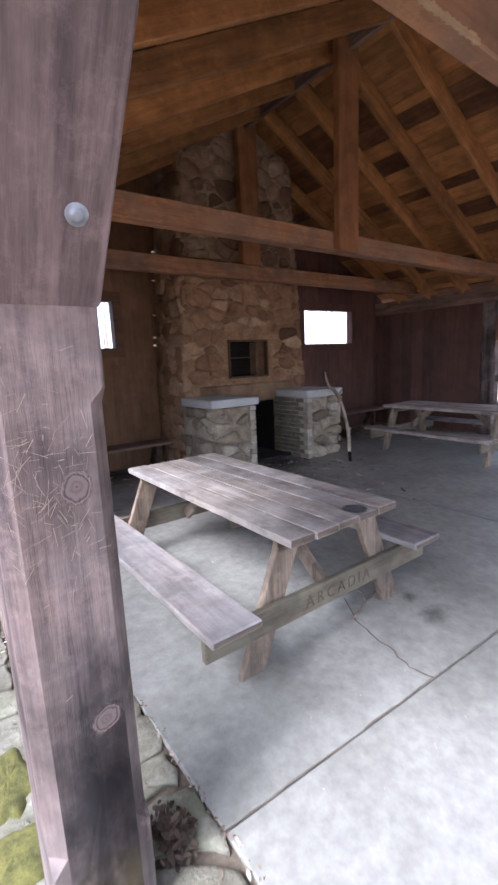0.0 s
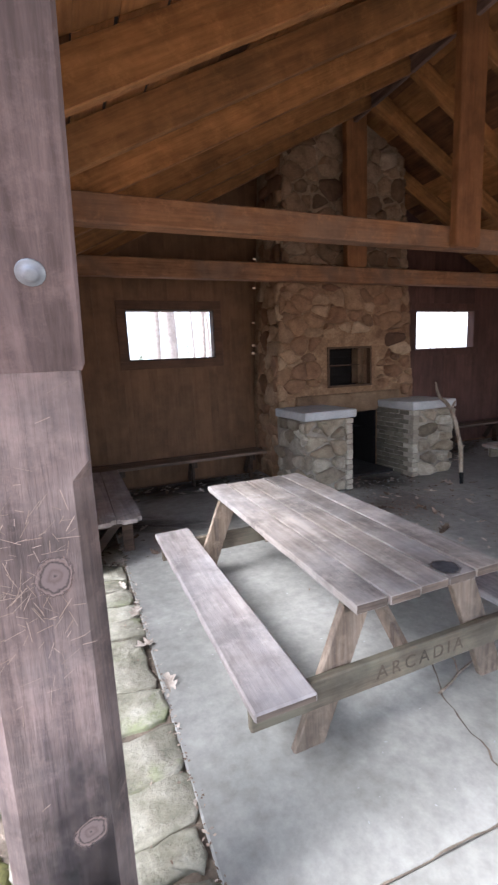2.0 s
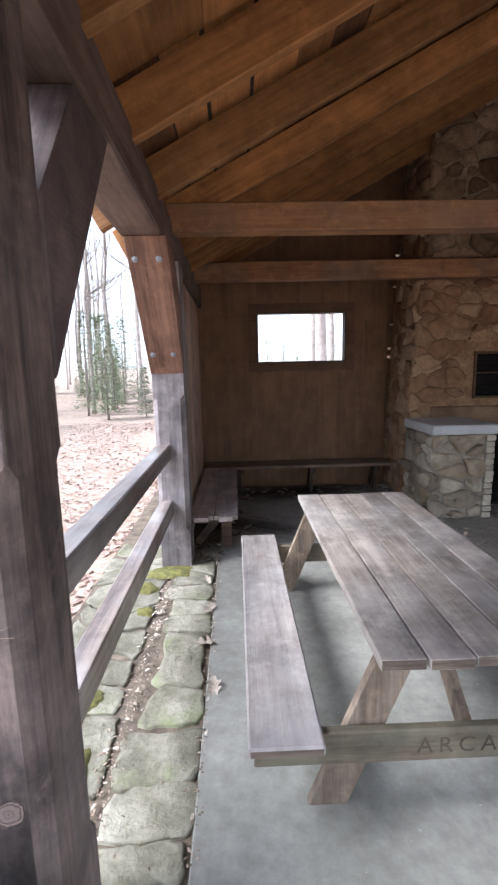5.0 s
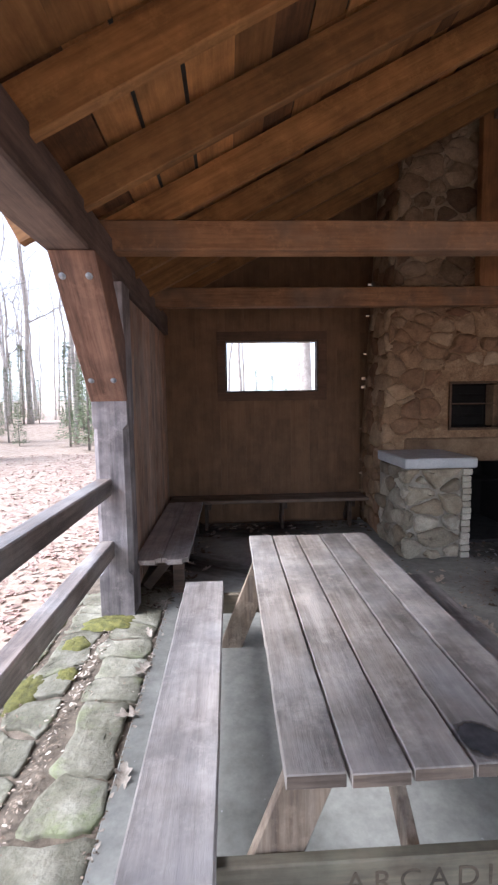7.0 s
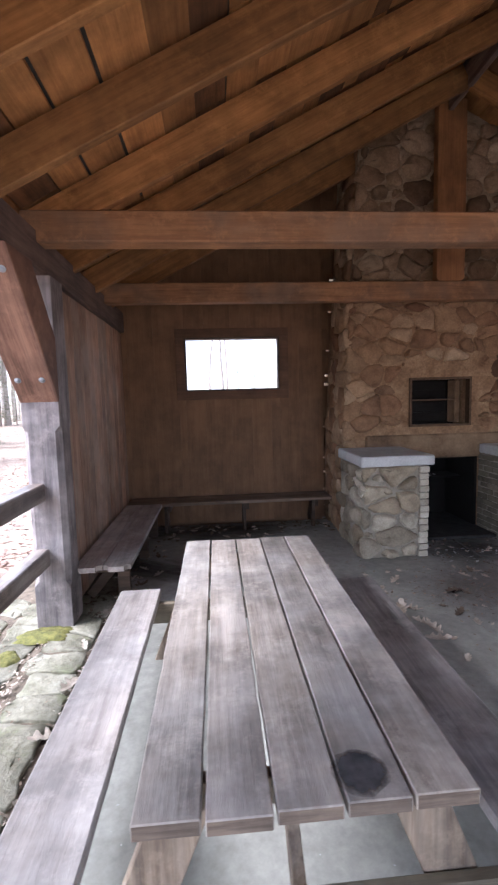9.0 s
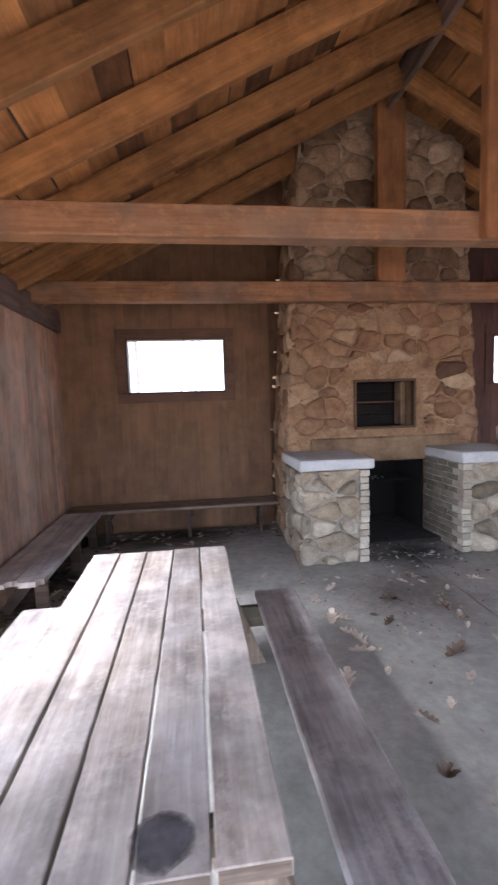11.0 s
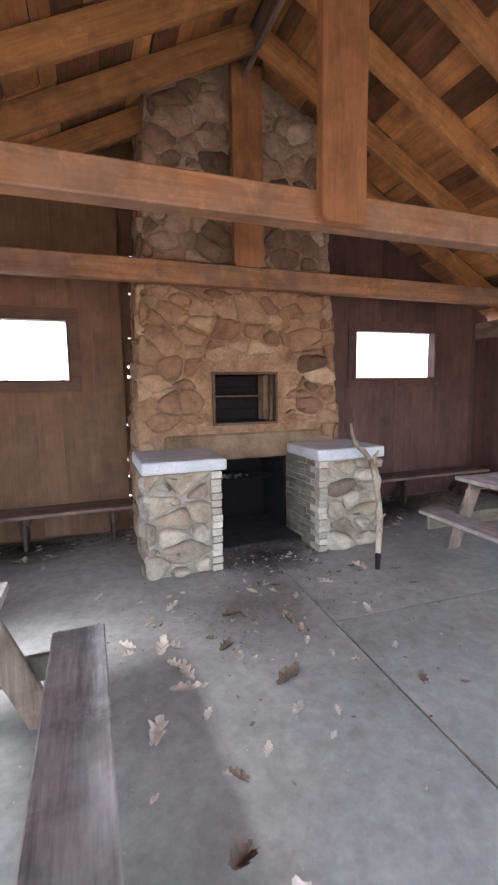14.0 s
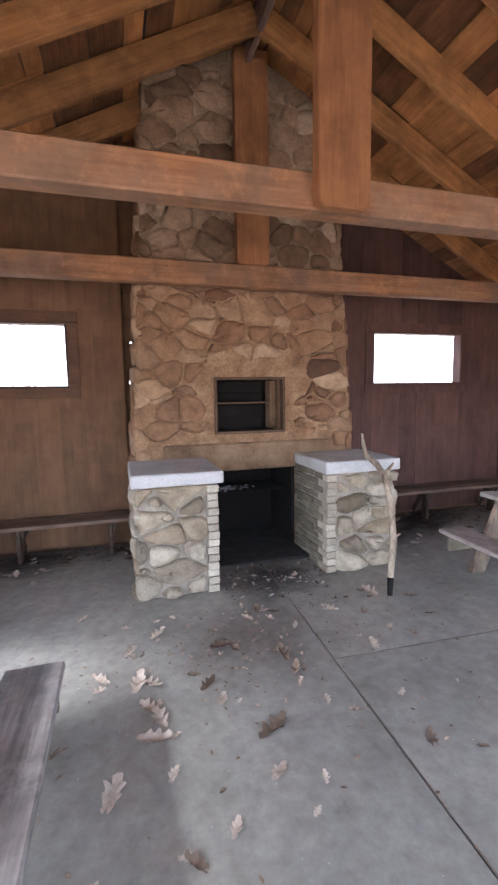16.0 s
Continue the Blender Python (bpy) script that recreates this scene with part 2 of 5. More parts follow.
M["lime"] = mineral("pale_lime_mortar", [(0.3, (0.25, 0.18, 0.11)), (0.5, (0.36, 0.268, 0.172)), (0.7, (0.50, 0.39, 0.265))], 6, 40, 0.95, 0.04, vary=0.1, strength=0.9)
M["mortar"] = mineral("warm_mortar", [(0.3, (0.20, 0.114, 0.06)), (0.5, (0.32, 0.197, 0.108)), (0.7, (0.44, 0.30, 0.178))], 5, 40, 0.95, 0.04, vary=0.1, strength=0.9)
M["pstone"] = fieldstone("pale_fieldstone", [(0.0, (0.17, 0.135, 0.09)), (0.2, (0.50, 0.435, 0.33)), (0.4, (0.235, 0.185, 0.125)), (0.55, (0.60, 0.54, 0.43)), (0.75, (0.36, 0.285, 0.19)), (1.0, (0.53, 0.465, 0.36))])
M["pmortar"] = mineral("grey_mortar", [(0.3, (0.284, 0.246, 0.195)), (0.7, (0.447, 0.404, 0.332))], 5, 45, 0.95, 0.03, vary=0.1, strength=0.8)
M["cap"] = mineral("pale_concrete_cap", [(0.3, (0.43, 0.43, 0.42)), (0.7, (0.60, 0.60, 0.585))], 4.0, 90, 0.85, 0.002, vary=0.04, strength=0.2)
M["brick"] = mineral("pale_firebrick", [(0.3, (0.34, 0.31, 0.245)), (0.7, (0.56, 0.52, 0.43))], 6, 60, 0.9, 0.006, vary=0.3)
# smoked firebrick, with the dim light on the inner faces put into its colour
M["brick_soot_shade"] = mineral("smoked_shaded_firebrick", [(0.3, (0.12, 0.11, 0.08)), (0.7, (0.25, 0.23, 0.175))], 4, 60, 0.95, 0.006, vary=0.25)
M["lintel"] = mineral("smoked_lintel", [(0.3, (0.107, 0.064, 0.036)), (0.5, (0.221, 0.141, 0.080)), (0.7, (0.312, 0.213, 0.127))], 3.0, 35, 0.9, 0.012, vary=0.08)
# soot and ash, darker than real: the shade deep in the recesses is included
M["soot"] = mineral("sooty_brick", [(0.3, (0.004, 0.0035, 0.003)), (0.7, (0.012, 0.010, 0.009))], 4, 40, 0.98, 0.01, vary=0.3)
M["ash"] = mineral("ash_and_char", [(0.3, (0.008, 0.007, 0.007)), (0.7, (0.035, 0.032, 0.03))], 9, 60, 1.0, 0.02)
M["litter"] = mineral("leaf_litter_ground", [(0.3, (0.36, 0.26, 0.195)), (0.5, (0.50, 0.395, 0.315)), (0.7, (0.60, 0.50, 0.42))], 4, 26, 1.0, 0.03)
M["leaf"] = mineral("dry_oak_leaf", [(0.3, (0.50, 0.42, 0.34)), (0.7, (0.78, 0.70, 0.60))], 14, 60, 0.85, 0.004, vary=0.2)
M["bark"] = mineral("grey_bark", [(0.3, (0.31, 0.28, 0.255)), (0.7, (0.54, 0.50, 0.465))], 5, 25, 1.0, 0.03, vary=0.3)
M["needle"] = mineral("conifer_foliage", [(0.3, (0.17, 0.22, 0.12)), (0.7, (0.30, 0.37, 0.21))], 3, 20, 0.8, 0.01, vary=0.3)
M["shingle"] = mineral("roof_shingle", [(0.3, (0.05, 0.045, 0.04)), (0.7, (0.12, 0.11, 0.10))], 3, 40, 0.95, 0.01)
M["stick"] = wood("driftwood", (0.20, 0.15, 0.105), (0.48, 0.41, 0.32), "z", knots=0.2)


def metal(name, c, rough):
    m, n, l, p = nodes(name)
    co, rnd, isl = shifted(n, l)
    t = tex(n, l, "ShaderNodeTexNoise", 30, co, 5)
    r = ramp(n, [(0.3, tuple(0.6 * k for k in c)), (0.7, c)])
    l.new(t.outputs[0], r.inputs[0])
    l.new(r.outputs[0], p.inputs["Base Color"])
    p.inputs["Metallic"].default_value, p.inputs["Roughness"].default_value = 0.9, rough
    return m


M["zinc"] = metal("galvanised_steel", (0.44, 0.47, 0.51), 0.6)
M["iron"] = metal("rusty_iron", (0.20, 0.13, 0.085), 0.75)


# ---- building blocks ----
def thing(name, label, category, at=(0, 0, 0), group="", kind=""):
    ob = new(name)
    ob.location = at
    return tagged(ob, label, category, group, kind)


def part(name, bm, material, parent=None, label=""):
    me = bpy.data.meshes.new(name)
    bm.to_mesh(me)
    bm.free()
    me.materials.append(material)
    ob = new(name, me)
    if parent:
        ob.parent = parent
    return tagged(ob, label)


def shared(name, me, parent, m):
    ob = new(name, me)
    ob.parent = parent
    ob.matrix_basis = m
    return ob


def box(bm, x0, x1, y0, y1, z0, z1, bevel=0.004, wob=0.0):
    vs = [bm.verts.new((x, y, z)) for z in (z0, z1) for y in (y0, y1) for x in (x0, x1)]
    if wob:
        for v in vs:
            v.co += Vector([random.uniform(-wob, wob) for _ in range(3)])
    fs = [bm.faces.new([vs[i] for i in f]) for f in ((0, 2, 3, 1), (4, 5, 7, 6), (0, 1, 5, 4), (2, 6, 7, 3), (0, 4, 6, 2), (1, 3, 7, 5))]
    if bevel:
        bmesh.ops.bevel(bm, geom=list({e for f in fs for e in f.edges}), offset=bevel, segments=1, affect="EDGES", profile=0.6)
    return bm


def boxed(*a, **k):
    return box(bmesh.new(), *a, **k)


def beam(p, q, w, h, bevel=0.006, up=(0, 0, 1)):
    """A sawn timber from p to q, w wide across, h deep along up."""
    p, q = Vector(p), Vector(q)
    d = (q - p).normalized()
    s = d.cross(Vector(up)).normalized()
    u = s.cross(d)
    bm = boxed(-w / 2, w / 2, 0, (q - p).length, -h / 2, h / 2, bevel)
    m = Matrix((s, d, u)).transposed().to_4x4()
    m.translation = p
    bmesh.ops.transform(bm, matrix=m, verts=bm.verts)
    return bm


def rod(points, radii, sides=10):
    """A round bar through points, with a radius at each."""
    bm = bmesh.new()
    rings = []
    pts = [Vector(p) for p in points]
    for i, p in enumerate(pts):
        d = (pts[min(i + 1, len(pts) - 1)] - pts[max(i - 1, 0)]).normalized()
        a = d.orthogonal().normalized()
        b = d.cross(a)
        rings.append([bm.verts.new(p + radii[i] * (math.cos(t) * a + math.sin(t) * b)) for t in [2 * math.pi * k / sides for k in range(sides)]])
    # keep rings from twisting against each other
    for i in range(1, len(rings)):
        best = min(range(sides), key=lambda k: sum((rings[i][(j + k) % sides].co - rings[i - 1][j].co).length for j in range(sides)))
        rings[i] = rings[i][best:] + rings[i][:best]
        for j in range(sides):
            bm.faces.new((rings[i - 1][j], rings[i - 1][(j + 1) % sides], rings[i][(j + 1) % sides], rings[i][j]))
    bm.faces.new(rings[0][::-1])
    bm.faces.new(rings[-1])
    bmesh.ops.recalc_face_normals(bm, faces=bm.faces)
    for f in bm.faces:
        f.smooth = True
    return bm


def structure(name, bm, material, label, category):
    return tagged(part(name, bm, material), label, category, "", "structure")


# ---- plan ----
XL, XR, YB, YF = 0.44, 8.4, 6.44, -1.95      # inner faces of the side plates, the back wall, the front
RX, RZ, EAVE = 4.25, 4.775, 2.795                           # ridge line, under side of the rafters there
SLOPE = (RZ - EAVE) / (RX - XL)
PLATE0, PLATE1 = 2.57, 2.83
RIGHT_DROP = SLOPE * (XR - (2 * RX - XL))

# ---- ground and slab ----
def grid_sheet(x0, x1, y0, y1, step, height):
    nx, ny = int((x1 - x0) / step), int((y1 - y0) / step)
    bm = bmesh.new()
    vs = [[bm.verts.new((x0 + (x1 - x0) * i / nx, y0 + (y1 - y0) * j / ny, 0)) for i in range(nx + 1)] for j in range(ny + 1)]
    for row in vs:
        for v in row:
            v.co.z = height(v.co.x, v.co.y)
    for j in range(ny):
        for i in range(nx):
            bm.faces.new((vs[j][i], vs[j][i + 1], vs[j + 1][i + 1], vs[j + 1][i])).smooth = True
    return bm


def ground_height(x, y):
    """The forest floor: level round the shelter, rolling and rising further off."""
    d = max(0 - x, x - 8.7, -2.2 - y, y - 6.9, 0)
    h = -0.10 + 0.05 * noise.noise((x * 0.5, y * 0.5, 3)) * min(d, 1)
    if d > 6:
        h += 0.018 * (d - 6) + 0.3 * noise.noise((x * 0.08, y * 0.08, 7)) * min((d - 6) / 10, 1)
    return min(h, 4.0)


ground = structure("ground", grid_sheet(-300, 300, -300, 300, 2.5, ground_height), M["litter"], "forest floor covered in brown fallen leaves", "ground")
base = structure("floor", boxed(-0.32, XR + 0.3, YF - 0.1, YB + 0.3, -0.4, -0.022, 0), M["soil"], "packed soil and grit under the slab joints", "floor")
slab = tagged(new("floor_slab"), "pale grey concrete slab with straight joints and a crack", "floor", "", "structure")
XS = 0.685


def joint_x(y):
    """The long joint of the slab, a little out of square with the shelter."""
    return 4.165 + 0.038 * (y - 2.33)


def joint_y(x, k):
    return (1.108, 3.80)[k] - 0.04 * (x - 0.61)


def slab_panel(corners):
    """A flat cast panel with softened arrises, corners going round from above."""
    bm = bmesh.new()
    lo, hi = [bm.verts.new((x, y, -0.05)) for x, y in corners], [bm.verts.new((x, y, 0.0)) for x, y in corners]
    for k in range(4):
        bm.faces.new((lo[k], lo[(k + 1) % 4], hi[(k + 1) % 4], hi[k]))
    bm.faces.new(lo[::-1])
    top = bm.faces.new(hi)
    bmesh.ops.bevel(bm, geom=list(top.edges), offset=0.006, segments=1, affect="EDGES")
    return bm


def crossing(k):
    y = 2.0
    for _ in range(8):
        y = joint_y(joint_x(y), k)
    return joint_x(y), y


XE, YE, G = XR + 0.25, YB - 0.02, 0.003
c0, c1 = crossing(0), crossing(1)
for q in (((XS, YF), (joint_x(YF) - G, YF), (c0[0] - G, c0[1] - G), (XS, joint_y(XS, 0) - G)),
          ((joint_x(YF) + G, YF), (XE, YF), (XE, joint_y(XE, 0) - G), (c0[0] + G, c0[1] - G)),
          ((XS, joint_y(XS, 0) + G), (c0[0] - G, c0[1] + G), (joint_x(YE) - G, YE), (XS, YE)),
          ((c0[0] + G, c0[1] + G), (XE, joint_y(XE, 0) + G), (XE, joint_y(XE, 1) - 0.001), (c1[0] + G, c1[1] - 0.001)),
          ((c1[0] + G, c1[1] + 0.001), (XE, joint_y(XE, 1) + 0.001), (XE, YE), (joint_x(YE) + G, YE))):
    part("slab_panel", slab_panel(q), M["concrete"], slab)

# ---- timber frame ----
def rafter_z(x):
    return EAVE + SLOPE * (min(x, 2 * RX - x) - XL)


def chamfered(x0, x1, y0, y1, z0, z1, c0, c1, c):
    """A squared post whose corners are chamfered by c between the heights c0 and c1, with sloping stops."""
    bm = bmesh.new()
    rings = []
    for z, k in ((z0, 0.004), (c0 - c, 0.004), (c0, c), (c1, c), (c1 + c, 0.004), (z1, 0.004)):
        pts = [(x0 + k, y0), (x1 - k, y0), (x1, y0 + k), (x1, y1 - k), (x1 - k, y1), (x0 + k, y1), (x0, y1 - k), (x0, y0 + k)]
        rings.append([bm.verts.new((x, y, z)) for x, y in pts])
    for p, q in zip(rings, rings[1:]):
        for k in range(8):
            bm.faces.new((p[k], p[(k + 1) % 8], q[(k + 1) % 8], q[k]))
    bm.faces.new(rings[0][::-1])
    bm.faces.new(rings[-1])
    return bm


def side_post(x0, x1, y0, y1, sides, label, drop=0.0, brace="brace", shaft="post"):
    top = PLATE0 - drop
    post = thing("timber_post", label, "post", group="posts of the shelter")
    part("shaft", chamfered(x0, x1, y0, y1, -0.03, top, 0.36, 1.48, 0.038), M[shaft], post)
    for s in sides:
        y = y0 if s < 0 else y1
        y -= s * 0.002
        lo, hi = Vector((0, y, 1.686)), Vector((0, y + s * 0.68, top))
        bm = bmesh.new()
        prof = [(y, 1.686), (y + s * 0.68, top), (y + s * 0.33, top), (y, 2.14)]
        a = [bm.verts.new((x0 - 0.004, *q)) for q in prof]
        b = [bm.verts.new((x1 + 0.008, *q)) for q in prof]
        for k in range(4):
            bm.faces.new((a[k], a[(k + 1) % 4], b[(k + 1) % 4], b[k]))
        bm.faces.new(a[::-1])
        bm.faces.new(b)
        bmesh.ops.recalc_face_normals(bm, faces=bm.faces)
        bmesh.ops.bevel(bm, geom=bm.edges[:], offset=0.006, segments=1, affect="EDGES")
        knee = part("knee_brace", bm, M[brace], post, "brown knee brace with round bolt heads")
        d = (hi - lo).normalized()
        nrm = Vector((0, s * d.z, -abs(d.y)))
        for f in (0.175, 0.86):
            for xx in (x0 + 0.045, x1 - 0.06):
                c = lo + (hi - lo) * f + Vector((xx, 0, 0))
                part("bolt", rod([c - nrm * 0.01, c + nrm * 0.003, c + nrm * 0.0035, c + nrm * 0.0036, c + nrm * 0.008, c + nrm * 0.010], [0.022, 0.022, 0.0205, 0.0145, 0.0125, 0.007], 18), M["zinc"], knee, "galvanised round bolt head")
    return post


PX0, PX1 = 0.17, 0.43
near_post = side_post(0.165, 0.42, 1.05, 1.33, (-1, 1), "weathered grey-brown timber post with knee braces and scratched marks", brace="brace_shaded")
side_post(0.195, 0.46, 3.83, 4.07, (-1,), "weathered grey timber post with a brown knee brace", shaft="post_daylit")
side_post(PX0, PX1, -1.95, -1.72, (1,), "weathered timber post at the front corner")
RX0, RX1 = XR, XR + 0.245
for y0, y1, s in ((1.05, 1.29, (-1, 1)), (3.83, 4.08, (-1,)), (-1.95, -1.72, (1,))):
    side_post(RX0, RX1, y0, y1, s, "weathered grey timber post of the far side", RIGHT_DROP)
for x0, x1, dz in ((PX0, XL, 0.0), (XR, RX1, RIGHT_DROP)):
    tagged(part("wall_plate", boxed(x0, x1, YF - 0.3, YB + 0.1, PLATE0 + 0.003 - dz, PLATE1 - dz, 0.012), M["plate"]), "dark weathered timber beam along the top of the side wall", "beam", "wall plates")

# rails in the open bays
def rails(x0, x1, y0, y1):
    r = thing("timber_railing", "two weathered timber rails between the posts", "railing", group="railings")
    for z0, z1 in ((0.97, 1.10), (0.48, 0.61)):
        part("rail", boxed(x0, x1, y0, y1, z0, z1, 0.008), M["rail"], r)


rails(0.21, 0.32, 1.332, 3.838)
rails(XR + 0.10, XR + 0.2, 1.292, 3.828)


def tie(y0, y1, z0, z1, label, kx0=None, kx1=None, ky0=0, ky1=0, kz0=0, material="tie"):
    tagged(part("tie_beam", boxed(XL - 0.1, XR + 0.1, y0, y1, z0, z1, 0.01), M[material]), label, "beam", "tie beams")
    if kx0:
        bm = bmesh.new()
        top, r = rafter_z(RX) + 0.1, 0.05
        prof = [(kx0, top), (kx1, top)] + [(kx1 - r + r * math.cos(a), kz0 + r - r * math.sin(a)) for a in [math.pi / 2 * k / 5 for k in range(6)]] + [(kx0 + r - r * math.sin(a), kz0 + r - r * math.cos(a)) for a in [math.pi / 2 * k / 5 for k in range(6)]]
        front, back = [bm.verts.new((x, ky0, z)) for x, z in prof], [bm.verts.new((x, ky1, z)) for x, z in prof]
        for k in range(len(prof)):
            bm.faces.new((front[k], front[(k + 1) % len(prof)], back[(k + 1) % len(prof)], back[k]))
        face = bm.faces.new(front[::-1])
        bm.faces.new(back)
        bmesh.ops.recalc_face_normals(bm, faces=bm.faces)
        bmesh.ops.bevel(bm, geom=list(face.edges), offset=0.006, segments=2, affect="EDGES")
        tagged(part("king_post", bm, M["king"]), "orange-brown pine king post with rounded corners", "post", "king posts")


tie(3.68, 3.84, 2.745, 2.95, "pale brown pine tie beam across the room", 4.07, 4.395, 3.60, 3.678, 2.74)
tie(5.47, 5.60, 2.735, 2.945, "orange-brown pine tie beam before the chimney", 4.115, 4.44, 5.48, 5.58, 2.948)
tie(1.05, 1.155, 2.73, 2.95, "pine tie beam over the entrance with a splintered edge", 4.07, 4.395, 0.97, 1.048, 2.74)
tie(-1.95, -1.75, 2.73, 2.95, "pine tie beam over the open front")

# ---- roof ----
RY = [-2.306 + 0.6776 * k for k in range(13)]
RH, RW = 0.225, 0.062
angle = math.degrees(math.atan(SLOPE))
for y in RY:
    for s in (-1, 1):
        run = RX - 0.03 - XL + (0.42 if s < 0 else 0.75)
        xe = RX - 0.03 - run if s < 0 else RX + 0.03 + run
        off = RH / 2 * math.cos(math.atan(SLOPE))
        r = part("rafter", boxed(0, run / math.cos(math.atan(SLOPE)), -RW / 2, RW / 2, -RH / 2, RH / 2, 0.005), M["roof_x"])
        r.matrix_basis = pose(xe, y, RZ - SLOPE * (run + 0.03) + off, 0, 0, 0 if s < 0 else 180) @ pose(0, 0, 0, 0, -angle, 0)
        tagged(r, "sawn orange-brown pine rafter under the roof", "rafter", "rafters")
tagged(part("ridge_board", boxed(RX - 0.028, RX + 0.028, YF - 0.3, YB + 0.35, RZ - 0.03, RZ + 0.2, 0.005), M["plate"]), "dark ridge board along the top of the roof", "beam")
ceiling_bm = bmesh.new()
random.seed(11)
ca, sa = math.cos(math.atan(SLOPE)), math.sin(math.atan(SLOPE))
for s in (-1, 1):
    d = 0.0
    length = (RX - XL + (0.45 if s < 0 else 0.78)) / ca
    while d < length - 0.05:
        w = random.choice((0.14, 0.19, 0.24, 0.24, 0.29))
        y = YF - 0.35
        cuts = sorted(random.choice(RY) for _ in range(6)) + [YB + 0.4]
        for yc in cuts:
            if yc - y < 0.3:
                continue
            q = d + random.choice((0.001, 0.002, 0.002, 0.003, 0.012, 0.018, 0.028))
            x0, x1 = RX + s * (0.02 + q * ca), RX + s * (0.02 + min(d + w, length) * ca)
            z0 = RZ + RH / ca - q * sa + 0.004
            z1 = RZ + RH / ca - min(d + w, length) * sa + 0.004
            vs = [ceiling_bm.verts.new((x, yy, z + h)) for h in (0, 0.022) for yy in (y + 0.003, yc - 0.003) for x, z in ((x0, z0), (x1, z1))]
            stained = random.random() < (0.14 if s < 0 else 0.34)
            for f in ((0, 2, 3, 1), (4, 5, 7, 6), (0, 1, 5, 4), (2, 6, 7, 3), (0, 4, 6, 2), (1, 3, 7, 5)):
                ceiling_bm.faces.new([vs[i] for i in f]).material_index = int(stained)
            y = yc
        d += w
bmesh.ops.recalc_face_normals(ceiling_bm, faces=ceiling_bm.faces)
ceiling = structure("ceiling", ceiling_bm, M["roof_y"], "orange-brown pine roof boards, some darkly stained", "ceiling")
ceiling.data.materials.append(M["roof_dark"])
for s, nm in ((-1, "roof_1"), (1, "roof_2")):
    q = RX - XL + (0.47 if s < 0 else 0.8)
    structure(nm, beam((RX + s * q, (YF + YB) / 2, RZ + RH / ca + 0.055 - SLOPE * q), (RX, (YF + YB) / 2, RZ + RH / ca + 0.055), YB - YF + 0.9, 0.03, 0), M["shingle"], "dark shingled roof over the boards", "roof")


# ---- walls of upright boards ----
def board_wall(name, label, along, fixed, thick, u0, u1, top, material, holes=(), width=(0.26, 0.4), z0=0.03, seed=1, gap=0.0015, bevel=0.0016):
    """Upright boards, each a piece of its own, running along x or y; holes: (u0, u1, z0, z1)."""
    random.seed(seed)
    w = tagged(new(name), label, "wall", "", "structure")
    cuts = {u0, u1}
    for h in holes:
        cuts |= {h[0], h[1]}
    u = u0
    edges = [u0]
    while u < u1 - 0.12:
        u += random.uniform(*width)
        edges.append(min(u, u1))
    edges = sorted(set([e for e in edges if all(abs(e - c) > 0.06 for c in cuts)]) | cuts)
    for a, b in zip(edges, edges[1:]):
        spans = [(z0, None)]
        for h in holes:
            if a >= h[0] - 1e-6 and b <= h[1] + 1e-6:
                spans = [(z0, h[2]), (h[3], None)]
        for lo, hi in spans:
            off = random.uniform(-1, 1) * min(0.004, 2 * gap)
            ta, tb = (hi, hi) if hi is not None else (top(a), top(b))
            if min(ta, tb) - lo < 0.02:
                continue
            bm = bmesh.new()
            f0, f1 = fixed + off, fixed + thick + off
            ring = []
            for f in (f0, f1):
                for u_, z_ in ((a + gap / 2, lo), (b - gap / 2, lo), (b - gap / 2, tb), (a + gap / 2, ta)):
                    ring.append(bm.verts.new((u_, f, z_) if along == "x" else (f, u_, z_)))
            for f in ((0, 1, 2, 3), (7, 6, 5, 4), (0, 4, 5, 1), (1, 5, 6, 2), (2, 6, 7, 3), (3, 7, 4, 0)):
                bm.faces.new([ring[i] for i in f])
            bmesh.ops.recalc_face_normals(bm, faces=bm.faces)
            bmesh.ops.bevel(bm, geom=bm.edges[:], offset=bevel, segments=1, affect="EDGES")
            part("board", bm, M[material], w)
    return w


def gable_top(x):
    return rafter_z(x) + RH / ca - 0.01


WL = (1.197, 2.453, 1.80, 2.495)
WR = (6.20, 7.62, 1.80, 2.495)
board_wall("wall_north", "dark brown stained board wall with a window opening", "x", YB, 0.04, PX0, 3.03, gable_top, "dark_z", [WL], seed=3, gap=0.0004, bevel=0.0006)
board_wall("wall_north_east", "dark reddish stained board wall with a window opening", "x", YB, 0.04, 5.47, RX1, gable_top, "dark_red", [WR], seed=4)
board_wall("wall_west", "weathered brown upright board wall", "y", 0.36, 0.035, 4.083, YB - 0.003, lambda u: PLATE0, "side_z", width=(0.14, 0.22), seed=5, gap=0.008)
board_wall("wall_east", "dark reddish upright board wall", "y", XR + 0.02, 0.035, 4.083, YB - 0.003, lambda u: PLATE0 - RIGHT_DROP, "dark_red", width=(0.2, 0.28), seed=6)
